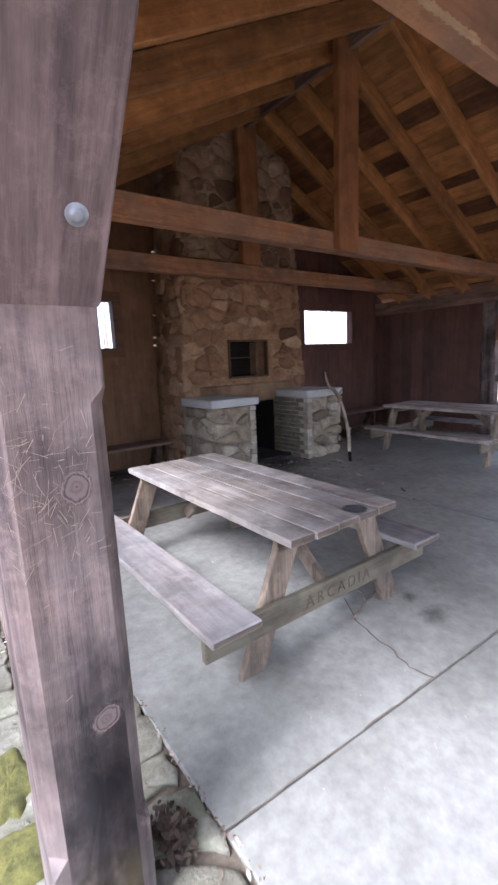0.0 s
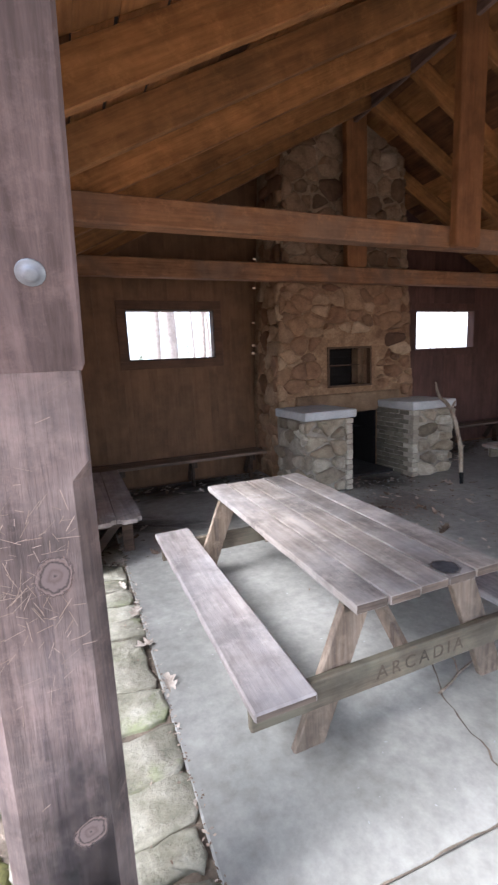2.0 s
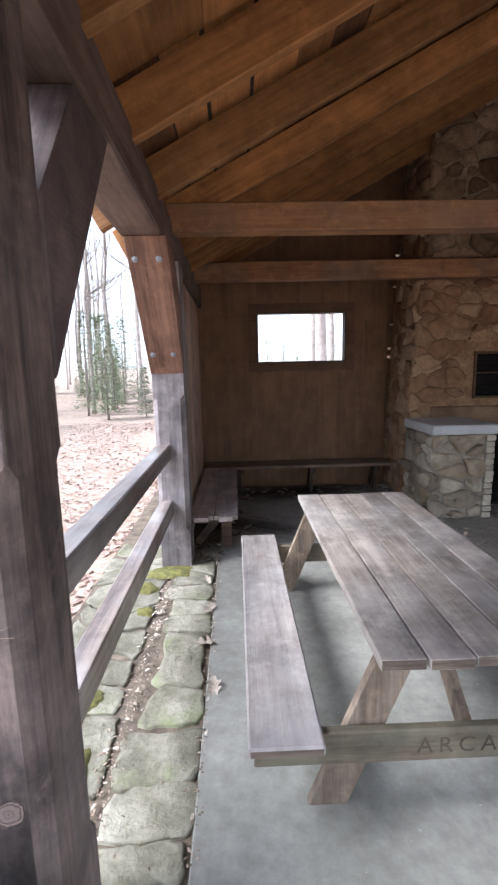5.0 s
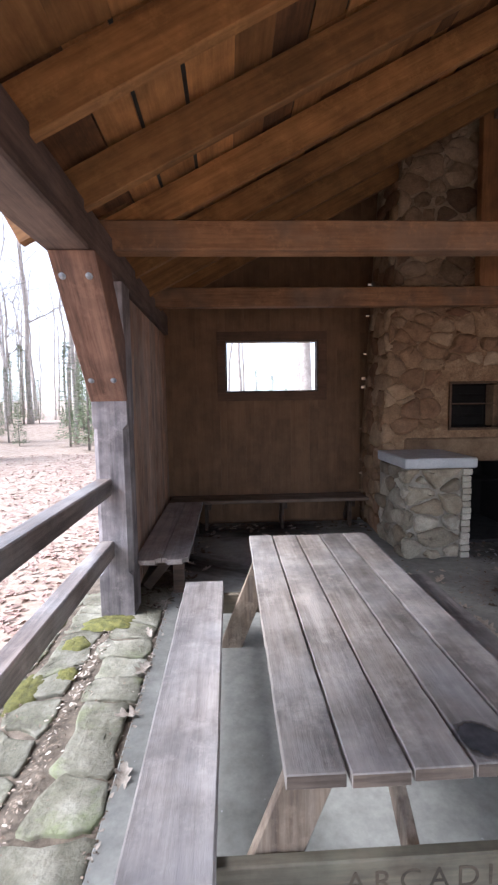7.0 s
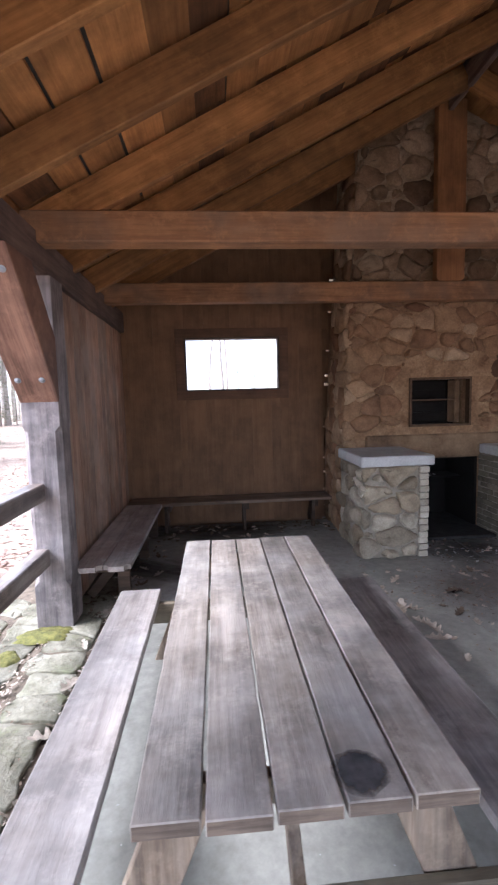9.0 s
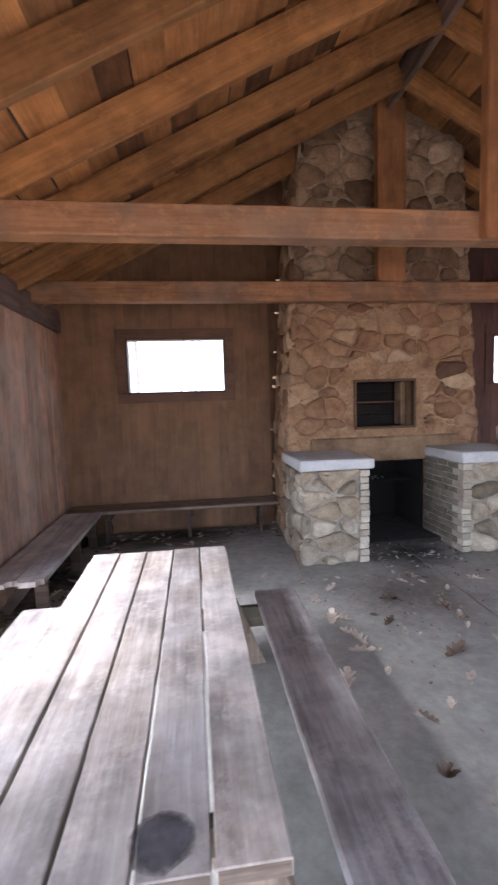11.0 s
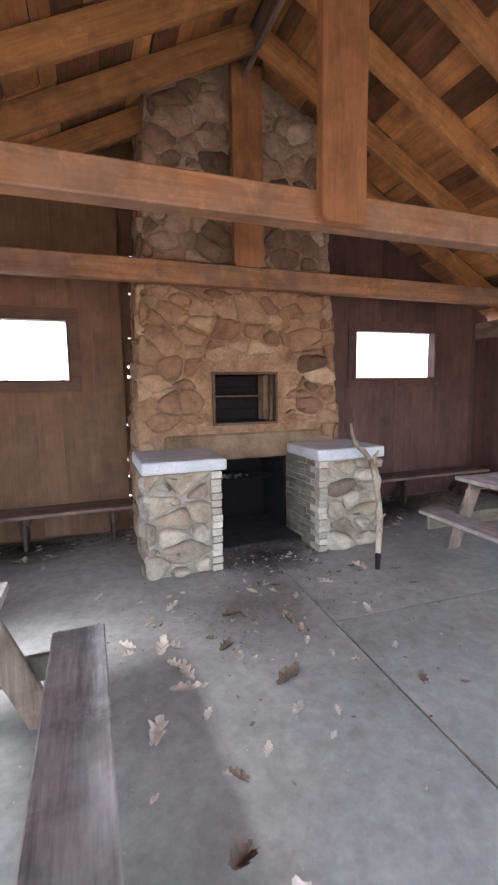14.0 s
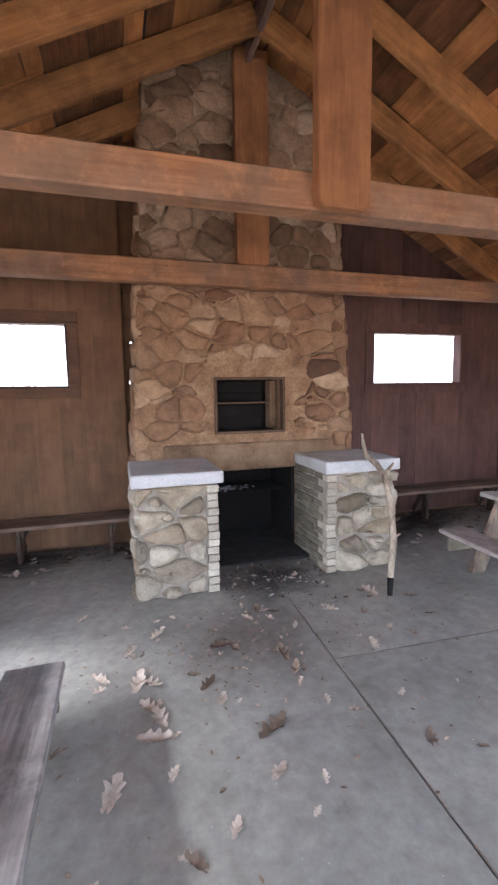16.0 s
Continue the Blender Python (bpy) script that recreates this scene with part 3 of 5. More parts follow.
# sheathing behind the boards shuts the cracks, with openings for the windows
def sheath(name, x0, x1, hole):
    bm = bmesh.new()
    for a, b, lo, hi in ((x0, hole[0], -0.3, None), (hole[1], x1, -0.3, None), (hole[0], hole[1], -0.3, hole[2]), (hole[0], hole[1], hole[3], None)):
        seg = [(a, b)] if not (a < RX < b) else [(a, RX), (RX, b)]
        for p, q in seg:
            ring = [bm.verts.new((u, f, z)) for f in (YB + 0.046, YB + 0.11) for u, z in ((p, lo), (q, lo), (q, hi if hi else gable_top(q)), (p, hi if hi else gable_top(p)))]
            for f in ((0, 1, 2, 3), (7, 6, 5, 4), (0, 4, 5, 1), (1, 5, 6, 2), (2, 6, 7, 3), (3, 7, 4, 0)):
                bm.faces.new([ring[i] for i in f])
    bmesh.ops.recalc_face_normals(bm, faces=bm.faces)
    return structure(name, bm, M["dark_z"], "outer boards of the back wall", "wall")


sheath("wall_outer", PX0, 3.02, WL)
sheath("wall_outer_east", 5.49, RX1, WR)
structure("wall_outer_west", boxed(0.2, 0.35, 4.083, YB + 0.1, -0.3, PLATE0, 0), M["dark_z"], "outer boards of the closed side bay", "wall")
structure("wall_outer_east_side", boxed(XR + 0.062, RX1, 4.083, YB + 0.1, -0.3, PLATE0 - RIGHT_DROP, 0), M["dark_z"], "outer boards of the closed side bay", "wall")


def window(name, h, label):
    w = tagged(new(name), label, "window", "", "structure")
    x0, x1, z0, z1 = h
    t, y0, y1 = 0.115, YB - 0.022, YB - 0.005
    for a, b, c, d in ((x0 - t, x1 + t, z1, z1 + t), (x0 - t, x1 + t, z0 - t, z0), (x0 - t, x0, z0, z1), (x1, x1 + t, z0, z1)):
        part("window_trim", boxed(a + 0.001, b - 0.001, y0, y1, c + 0.001, d - 0.001, 0.003), M["dark_red" if name.endswith("2") else "trim"], w)
    for a, b, c, d in ((x0 + 0.001, x1 - 0.001, z1 - 0.02, z1 - 0.001), (x0 + 0.001, x1 - 0.001, z0 + 0.001, z0 + 0.02), (x0 + 0.001, x0 + 0.02, z0 + 0.021, z1 - 0.021), (x1 - 0.02, x1 - 0.001, z0 + 0.021, z1 - 0.021)):
        part("window_jamb", boxed(a, b, YB - 0.02, YB + 0.13, c, d, 0.002), M["dark_red"] if name.endswith("2") else M["dark_x"], w)


window("window_1", WL, "unglazed window opening with dark wooden trim")
window("window_2", WR, "unglazed window opening with reddish wooden jamb")

# battens that close the wall against the stones, with a few chinks of daylight
random.seed(9)
for side, x_in in ((0, 3.07), (1, 5.475)):
    battens = tagged(new("trim_west" if side == 0 else "trim_east"), "rough wall boards cut to the stones, daylight in the chinks", "trim", "", "structure")
    z = 0.0
    while z < 4.42:
        h = random.uniform(0.10, 0.26)
        k0, k1 = (3.085 + 0.19 * max(0.0, q - 1.1) / 3.1 for q in (z, z + h))
        chink = side == 0 and z < 3.3 and random.random() < 0.4
        k = max(k0, k1)
        cut = random.uniform(0.012, 0.045) if chink else 0
        for a, b_, top in ((2.98 if side == 0 else 3.03, k - 0.05, z + h), (k - 0.05, k + 0.03, z + h - cut)):
            if side == 1:
                a, b_ = 8.55 - b_, 8.55 - a
            part("batten", boxed(a, b_, YB + 0.112, YB + 0.13, z, top, 0), M["dark_z"], battens)
        z += h

# unseen gable, added to keep daylight off the roof and upper back wall
board_wall("wall_south", "unseen brown boarded gable, added to hold light back over the open front", "x", YF - 0.06, 0.05, PX0, RX1, gable_top, "dark_z", z0=2.74, seed=12)


# ---- picnic tables ----
def worn(bm, amount, seed):
    """Cuts a board lying along y into short lengths and lets its edges wander, as chipped and weathered ones do."""
    y0, y1 = min(v.co.y for v in bm.verts), max(v.co.y for v in bm.verts)
    for k in range(1, 24):
        bmesh.ops.bisect_plane(bm, geom=bm.verts[:] + bm.edges[:] + bm.faces[:], plane_co=(0, y0 + (y1 - y0) * k / 24, 0), plane_no=(0, 1, 0))
    xm = sum(v.co.x for v in bm.verts) / len(bm.verts)
    for v in bm.verts:
        side = 1 if v.co.x > xm else -1
        v.co.x += side * amount * (1.3 * noise.noise((v.co.y * 3, seed, side)) + noise.noise((v.co.y * 11, seed, side + 5)))
        v.co.z += 0.5 * amount * noise.noise((v.co.y * 2, seed, side + 9))
    return bm


def end_grain(ob):
    """The sawn ends of a board along y show darker, rougher wood."""
    ob.data.materials.append(M["end_grain"])
    for f in ob.data.polygons:
        if abs(f.normal.y) > 0.9:
            f.material_index = 1
    return ob


def picnic_table(label):
    """Table with two fixed benches, 2.05 m long along y; its origin is on the floor under the top's middle."""
    random.seed(21)
    t = thing("picnic_table", label, "picnic table", group="picnic tables")
    L = 1.008
    w = 0.835 / 5
    for k in range(5):
        x0 = -0.4175 + k * w
        bm = boxed(x0 + random.uniform(0.003, 0.006), x0 + w - random.uniform(0.004, 0.006), -L + random.uniform(-0.016, 0.016), L + random.uniform(-0.016, 0.016), 0.682 + random.uniform(-0.002, 0.002), 0.722 + random.uniform(-0.002, 0.002), 0.003)
        end_grain(part("top_board", worn(bm, 0.0025, 30 + k), M["table"], t))
    for s in (-1, 1):
        a, b = (-0.872, -0.60) if s < 0 else (0.60, 0.872)
        end_grain(part("bench_seat", worn(boxed(a, b, -L, L, 0.36, 0.402, 0.008), 0.002, 40 + s), M["bench_pale"] if s < 0 else M["bench_dark"], t, "" if s < 0 else "dark worn bench board"))
    for s in (-1, 1):
        y = s * (L - 0.165)
        part("top_cleat", boxed(-0.38, 0.38, y - 0.02, y + 0.02, 0.60, 0.68, 0.004), M["table_end"], t)
        part("crossbar", boxed(-0.85, 0.85, y + s * 0.022, y + s * 0.062, 0.222, 0.358, 0.005), M["table_end"], t, "greenish weathered crossbar with carved letters" if s < 0 else "")
        for q in (-1, 1):
            bm = beam((q * 0.585, y, -0.06), (q * 0.26, y, 0.74), 0.04, 0.145, 0.005, up=(1, 0, 0))
            bmesh.ops.bisect_plane(bm, geom=bm.verts[:] + bm.edges[:] + bm.faces[:], plane_co=(0, 0, 0.0), plane_no=(0, 0, -1), clear_outer=True)
            bmesh.ops.bisect_plane(bm, geom=bm.verts[:] + bm.edges[:] + bm.faces[:], plane_co=(0, 0, 0.679), plane_no=(0, 0, 1), clear_outer=True)
            bmesh.ops.holes_fill(bm, edges=bm.edges[:])
            part("leg", bm, M["table_leg"], t)
        bm = beam((0, y - s * 0.03, 0.27), (0, y - s * 0.52, 0.68), 0.085, 0.038, 0.004, up=(1, 0, 0))
        part("diagonal_brace", bm, M["table_leg"], t)
    for q in (-1, 1):
        part("seat_cleat", boxed(q * 0.735 - 0.1, q * 0.735 + 0.1, -0.02, 0.02, 0.32, 0.358, 0.003), M["table_end"], t)
    return t


table = picnic_table("weathered grey wooden picnic table with attached benches")
table.location = (1.772, 2.495, 0)
table2 = copy_thing(table, pose(6.665, 3.62, 0, 0, 0, -2))
tagged(table2, "weathered grey wooden picnic table in the dim corner")


# ---- wall benches ----
def wall_bench(label, x0, x1, y0, y1, along, material, supports):
    b = thing("wall_bench", label, "bench", group="benches along the walls")
    if along == "y":
        m = (x0 + x1) / 2
        for a, c in ((x0, m - 0.004), (m + 0.004, x1)):
            bm = boxed(a, c, y0, y1, 0.362, 0.402, 0.0)
            bmesh.ops.bevel(bm, geom=[e for e in bm.edges if all(v.co.y < y0 + 0.01 for v in e.verts) and abs(e.verts[0].co.z - e.verts[1].co.z) > 0.02], offset=0.045, segments=3, affect="EDGES")
            part("seat_board", bm, M[material], b)
        for y in supports:
            part("support", boxed(x0 + 0.03, x1 - 0.06, y - 0.02, y + 0.02, 0.27, 0.36, 0.004), M["dark_x"], b)
            part("leg", boxed(x1 - 0.16, x1 - 0.06, y + 0.022, y + 0.06, 0.0, 0.358, 0.004), M["dark_x"], b)
            part("brace", beam((x0 + 0.04, y + 0.041, 0.06), (x1 - 0.17, y + 0.041, 0.33), 0.036, 0.08, 0.004, up=(1, 0, 0)), M["dark_x"], b)
    else:
        m = (y0 + y1) / 2
        for a, c in ((y0, m - 0.004), (m + 0.004, y1)):
            part("seat_board", boxed(x0, x1, a, c, 0.362, 0.402, 0.006), M[material], b)
        for x in supports:
            part("support", boxed(x - 0.02, x + 0.02, y0 + 0.05, y1 - 0.02, 0.27, 0.36, 0.004), M["dark_x"], b)
            part("leg", boxed(x - 0.06, x - 0.022, y0 + 0.06, y0 + 0.16, 0.0, 0.358, 0.004), M["dark_x"], b)
            part("brace", beam((x - 0.041, y1 - 0.04, 0.05), (x - 0.041, y0 + 0.17, 0.33), 0.036, 0.08, 0.004, up=(0, 1, 0)), M["dark_x"], b)
    return b


wall_bench("weathered two-board wall bench with rounded ends", 0.437, 0.872, 3.95, 6.025, "y", "bench_y", (4.2, 5.2, 5.95))
wall_bench("dark narrow wooden bench along the back wall", 0.437, 3.04, 6.03, 6.415, "x", "bench_x", (0.95, 1.95, 2.85))
wall_bench("dark narrow wooden bench along the back wall", 5.55, XR - 0.01, 6.03, 6.415, "x", "bench_x", (5.75, 6.9, 8.0))

# ---- fireplace ----
random.seed(5)


def chimney_edge(z):
    """Left and right edge of the chimney breast at a height."""
    k = max(0.0, z - 1.1) / 3.1
    return 3.085 + 0.19 * k, 5.465 - 0.215 * k


fire = thing("stone_fireplace", "tall tapering fieldstone fireplace with a warming oven and sooty firebox", "fireplace")
NI = (3.896, 4.664, 1.29, 1.878)
FB = (3.74, 4.79, 0.0, 0.92)
YFACE = 5.69
levels = [0, 0.92, 1.29, 1.878, 3.0, 4.0, 5.6]
for lo, hi in zip(levels, levels[1:]):
    l0, r0 = chimney_edge(lo)
    l1, r1 = chimney_edge(hi)
    cut = FB if hi <= 0.93 else NI if abs(lo - NI[2]) < 0.01 else None
    cells = [((l0, r0), (l1, r1))] if not cut else [((l0, cut[0]), (l1, cut[0])), ((cut[1], r0), (cut[1], r1))]
    for (a0, b0), (a1, b1) in cells:
        bm = bmesh.new()
        ring = [bm.verts.new(p) for p in ((a0, YFACE, lo), (b0, YFACE, lo), (b0, YB + 0.5, lo), (a0, YB + 0.5, lo), (a1, YFACE, hi), (b1, YFACE, hi), (b1, YB + 0.5, hi), (a1, YB + 0.5, hi))]
        for f in ((0, 1, 5, 4), (1, 2, 6, 5), (2, 3, 7, 6), (3, 0, 4, 7), (4, 5, 6, 7), (3, 2, 1, 0)):
            bm.faces.new([ring[i] for i in f])
        part("mortar_core", bm, M["lime" if lo > 2.9 else "mortar"], fire)
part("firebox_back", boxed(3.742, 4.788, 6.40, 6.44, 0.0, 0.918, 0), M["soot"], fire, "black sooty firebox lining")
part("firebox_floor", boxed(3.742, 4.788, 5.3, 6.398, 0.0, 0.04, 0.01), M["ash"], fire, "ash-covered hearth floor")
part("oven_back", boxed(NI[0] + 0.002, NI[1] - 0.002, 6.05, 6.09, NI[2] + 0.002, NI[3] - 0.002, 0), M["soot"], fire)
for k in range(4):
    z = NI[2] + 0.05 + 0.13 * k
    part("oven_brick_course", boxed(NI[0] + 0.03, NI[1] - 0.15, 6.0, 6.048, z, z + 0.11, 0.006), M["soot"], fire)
part("oven_cheek", boxed(NI[1] - 0.10, NI[1] - 0.03, 5.86, 6.04, NI[2] + 0.03, NI[3] - 0.03, 0.01), M["lintel"], fire)
part("oven_grate", boxed(NI[0] + 0.03, NI[1] - 0.145, 5.78, 6.0, 1.60, 1.615, 0), M["iron"], fire, "rusty iron oven shelf")
fr = 0.028
for a, b, c, d in ((NI[0], NI[1], NI[3] - fr, NI[3]), (NI[0], NI[1], NI[2], NI[2] + fr), (NI[0], NI[0] + fr, NI[2] + fr, NI[3] - fr), (NI[1] - fr, NI[1], NI[2] + fr, NI[3] - fr)):
    part("oven_frame", boxed(a, b, YFACE - 0.03, YFACE + 0.06, c, d, 0.003), M["iron"], fire, "rusty iron frame round the oven")
part("lintel", boxed(3.36, 5.20, YFACE - 0.03, YFACE + 0.2, 0.905, 1.20, 0.02), M["lintel"], fire, "smoke-stained concrete lintel over the firebox")
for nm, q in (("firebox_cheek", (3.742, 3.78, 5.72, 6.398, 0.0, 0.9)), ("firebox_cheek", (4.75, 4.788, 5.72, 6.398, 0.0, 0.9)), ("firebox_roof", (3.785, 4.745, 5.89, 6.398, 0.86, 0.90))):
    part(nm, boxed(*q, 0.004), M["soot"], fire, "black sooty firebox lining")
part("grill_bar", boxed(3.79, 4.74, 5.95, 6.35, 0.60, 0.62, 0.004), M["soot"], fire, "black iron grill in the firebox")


def cells(rng, u0, u1, v0, v1, n, stretch=1.3, spread=0.5):
    """Splits a rectangle into n uneven polygons that fit together like laid stones."""
    seeds = []
    size = math.sqrt((u1 - u0) * (v1 - v0) * stretch / n)
    for _ in range(n):
        best = max(((rng.uniform(u0, u1), rng.uniform(v0, v1) * stretch) for _ in range(9)), key=lambda p: min([(p[0] - s[0]) ** 2 + (p[1] - s[1]) ** 2 for s in seeds] or [1.0]))
        seeds.append((*best, rng.uniform(-spread, spread) * size * size * 0.5))
    out = []
    for a in seeds:
        poly = [(u0, v0 * stretch), (u1, v0 * stretch), (u1, v1 * stretch), (u0, v1 * stretch)]
        for b in seeds:
            if b is a or len(poly) < 3:
                continue
            nx, ny = b[0] - a[0], b[1] - a[1]
            c = (b[0] ** 2 + b[1] ** 2 - b[2] - a[0] ** 2 - a[1] ** 2 + a[2]) / 2
            cut = []
            for p, q in zip(poly, poly[1:] + poly[:1]):
                dp, dq = p[0] * nx + p[1] * ny - c, q[0] * nx + q[1] * ny - c
                if dp <= 0:
                    cut.append(p)
                if dp * dq < 0:
                    t = dp / (dp - dq)
                    cut.append((p[0] + (q[0] - p[0]) * t, p[1] + (q[1] - p[1]) * t))
            poly = cut
        if len(poly) >= 3:
            out.append([(p[0], p[1] / stretch) for p in poly])
    return out


def rounded(poly, passes, k):
    for _ in range(passes):
        poly = [q for a, b in zip(poly, poly[1:] + poly[:1]) for q in ((a[0] + (b[0] - a[0]) * k, a[1] + (b[1] - a[1]) * k), (a[0] + (b[0] - a[0]) * (1 - k), a[1] + (b[1] - a[1]) * (1 - k)))]
    kept = []
    for p in poly:
        if not kept or math.dist(p, kept[-1]) > 0.008:
            kept.append(p)
    return kept


def stone_mesh(poly, proud, gap, rng, layers=((1.04, -0.03), (1.0, 0.25), (0.93, 0.62), (0.76, 0.9), (0.42, 1.0)), jag=0.009):
    """A stone with that outline in x and z, standing proud of y = 0 towards -y, with uneven rounded shoulders. Gives mesh and middle."""
    cx, cz = sum(p[0] for p in poly) / len(poly), sum(p[1] for p in poly) / len(poly)
    mean = sum(math.dist(p, (cx, cz)) for p in poly) / len(poly)
    tilt = rng.uniform(-0.35, 0.35), rng.uniform(-0.35, 0.35)
    jit = [(rng.uniform(-jag, jag), rng.uniform(-jag, jag)) for _ in poly]
    bm = bmesh.new()
    rings = []
    for sc, dep in layers:
        k = sc * max(1 - gap / mean, 0.4)
        ring = []
        for (x, z), (jx, jz) in zip(poly, jit):
            dx, dz = (x - cx) * k + jx, (z - cz) * k + jz
            d = dep if dep < 0 else dep * proud * (1 + tilt[0] * dx / mean + tilt[1] * dz / mean) + rng.uniform(-0.0045, 0.0045)
            ring.append(bm.verts.new((dx, -d, dz)))
        rings.append(ring)
    n = len(poly)
    for p, q in zip(rings, rings[1:]):
        for k in range(n):
            bm.faces.new((p[k], p[(k + 1) % n], q[(k + 1) % n], q[k])).smooth = True
    bm.faces.new(rings[-1]).smooth = True
    bmesh.ops.recalc_face_normals(bm, faces=bm.faces)
    me = bpy.data.meshes.new("stone")
    bm.to_mesh(me)
    bm.free()
    return me, cx, cz


def lay_stones(parent, u0, u1, z0, z1, place, material, n, proud, gap, seed, blocked=(), edges=None, passes=1, stretch=1.3, layers=((1.04, -0.03), (1.0, 0.25), (0.93, 0.62), (0.76, 0.9), (0.42, 1.0)), spread=0.5):
    """Stones that fit together over a face; place(u, z) gives the pose of a stone on it."""
    rng = random.Random(seed)
    for poly in cells(rng, u0, u1, z0, z1, n, stretch, spread):
        if edges:
            poly = [(min(max(u, edges(z)[0]), edges(z)[1]), z) for u, z in poly]
        poly = rounded(poly, passes, 0.22)
        if len(poly) < 4:
            continue
        me, cu, cz = stone_mesh(poly, rng.uniform(*proud), gap * rng.choice((-0.4, 0.3, 0.8, 1.2, 2.0)), rng, layers)
        a, b, c, d = min(p[0] for p in poly), max(p[0] for p in poly), min(p[1] for p in poly), max(p[1] for p in poly)
        if b - a < 0.04 or d - c < 0.03 or any(b - 0.03 > q[0] and a + 0.03 < q[1] and d - 0.03 > q[2] and c + 0.03 < q[3] for q in blocked):
            bpy.data.meshes.remove(me)
            continue
        me.materials.append(material)
        shared("stone", me, parent, place(cu, cz))


blocked = [(NI[0] - 0.05, NI[1] + 0.05, NI[2] - 0.03, NI[3] + 0.12), (3.36, 5.20, 0.0, 1.2), (3.0, 5.6, 0.0, 0.93)]
def rim(z):
    return chimney_edge(z)[0] - 0.012, chimney_edge(z)[1] + 0.012


# mortar is smeared up to the shoulders of the laid stones
SMEARED = ((1.10, -0.004), (1.03, 0.14), (0.96, 0.5), (0.84, 0.82), (0.45, 1.0))
lay_stones(fire, 3.06, 5.48, 0.96, 3.0, lambda u, z: pose(u, YFACE, z), M["stone"], 132, (0.012, 0.05), 0.015, 7, blocked, rim, 2, 1.5, SMEARED, 0.9)
lay_stones(fire, 3.15, 5.40, 3.0, 4.75, lambda u, z: pose(u, YFACE, z), M["cobble"], 104, (0.02, 0.055), 0.018, 6, (), rim, 2, 1.2, SMEARED, 0.9)
lay_stones(fire, 5.70, YB, 0.0, 4.6, lambda u, z: pose(chimney_edge(z)[0], u, z, 0, 0, -90), M["stone"], 66, (0.025, 0.055), 0.012, 8)
lay_stones(fire, 5.70, YB, 0.0, 4.6, lambda u, z: pose(chimney_edge(z)[1], u, z, 0, 0, 90), M["stone"], 66, (0.025, 0.055), 0.012, 9)


def pedestal(name, label, x0, x1, y0, inner, seed):
    p = thing(name, label, "pedestal", group="pedestals of the fireplace")
    y1 = YFACE - 0.002
    part("core", boxed(x0 + (0.03 if inner > 0 else 0.008), x1 - (0.008 if inner > 0 else 0.03), y0 + 0.03, y1, 0.0, 0.955, 0.01), M["pmortar"], p)
    # stones on the front and on the outer side, bricks on the inner edge
    fx0, fx1 = (x0, x1 - 0.10) if inner > 0 else (x0 + 0.10, x1)
    lay_stones(p, fx0, fx1, 0.0, 0.95, lambda u, z: pose(u, y0 + 0.03, z), M["pstone"], 15, (0.025, 0.10), 0.018, seed, (), None, 2, 1.6)
    xo = x0 + 0.03 if inner > 0 else x1 - 0.03
    lay_stones(p, y0 + 0.02, y1, 0.0, 0.95, lambda u, z: pose(xo, u, z, 0, 0, -90 if inner > 0 else 90), M["pstone"], 18, (0.02, 0.065), 0.016, seed + 1, (), None, 2, 1.6)
    me = bpy.data.meshes.new("brick")
    bm = boxed(0, 0.098, 0, 0.196, 0, 0.06, 0.006, 0.0)
    bm.to_mesh(me)
    bm.free()
    me.materials.append(M["brick"])
    # bricks behind the front one: soot plus painted shade
    sooty = me.copy()
    sooty.materials[0] = M["brick_soot_shade"]
    rng = random.Random(seed)
    k, z = 0, 0.004
    bx = x1 - 0.098 if inner > 0 else x0
    while z < 0.90:
        y = y0 + 0.004 - (0.1 if k % 2 else 0)
        first = True
        while y < y1 - 0.02:
            a, b = max(y, y0 + 0.004), min(y + 0.2, y1)
            m = pose(bx + rng.uniform(-0.007, 0.007), a + rng.uniform(-0.008, 0.004), z + rng.uniform(-0.003, 0.003), rng.uniform(-1, 1), rng.uniform(-1.5, 1.5), rng.uniform(-1.5, 1.5)) @ Matrix.Diagonal((1, (b - a - 0.008) / 0.196, 1, 1))
            shared("brick", me if first else sooty, p, m)
            first = False
            y += 0.2
        z += 0.0675
        k += 1
    return p


pedestal("stone_pedestal", "fieldstone pedestal with a brick inner edge beside the hearth", 3.03, 3.735, 4.84, 1, 31)
pedestal("stone_pedestal", "fieldstone pedestal with a brick inner face beside the hearth", 4.775, 5.52, 4.89, -1, 41)
for x0, x1, y0 in ((3.015, 3.778, 4.815), (4.755, 5.55, 4.875)):
    bm = boxed(x0, x1, y0, YFACE - 0.05, 0.957, 1.068, 0.012, 0.004)
    tagged(part("cap_slab", bm, M["cap"]), "pale concrete slab lying on a stone pedestal", "slab", "cap slabs")

# ---- walking stick leaning on the pedestal ----
st = thing("walking_stick", "pale peeled forked branch leaning on the stone pedestal", "stick")
foot = Vector((5.07, 4.31, 0.0))
part("shaft", rod([foot, (5.10, 4.35, 0.15), (5.192, 4.45, 0.43), (5.225, 4.53, 0.6), (5.246, 4.60, 0.765), (5.25, 4.70, 0.967)], [0.019, 0.026, 0.031, 0.027, 0.028, 0.028]), M["stick"], st)
part("tip", rod([foot, foot + Vector((0.028, 0.036, 0.14))], [0.022, 0.029]), M["soot"], st, "charred black tip")
part("branch", rod([(5.25, 4.70, 0.95), (5.19, 4.73, 1.05), (5.115, 4.77, 1.12), (5.095, 4.80, 1.22), (5.09, 4.82, 1.33)], [0.028, 0.027, 0.023, 0.018, 0.010]), M["stick"], st)
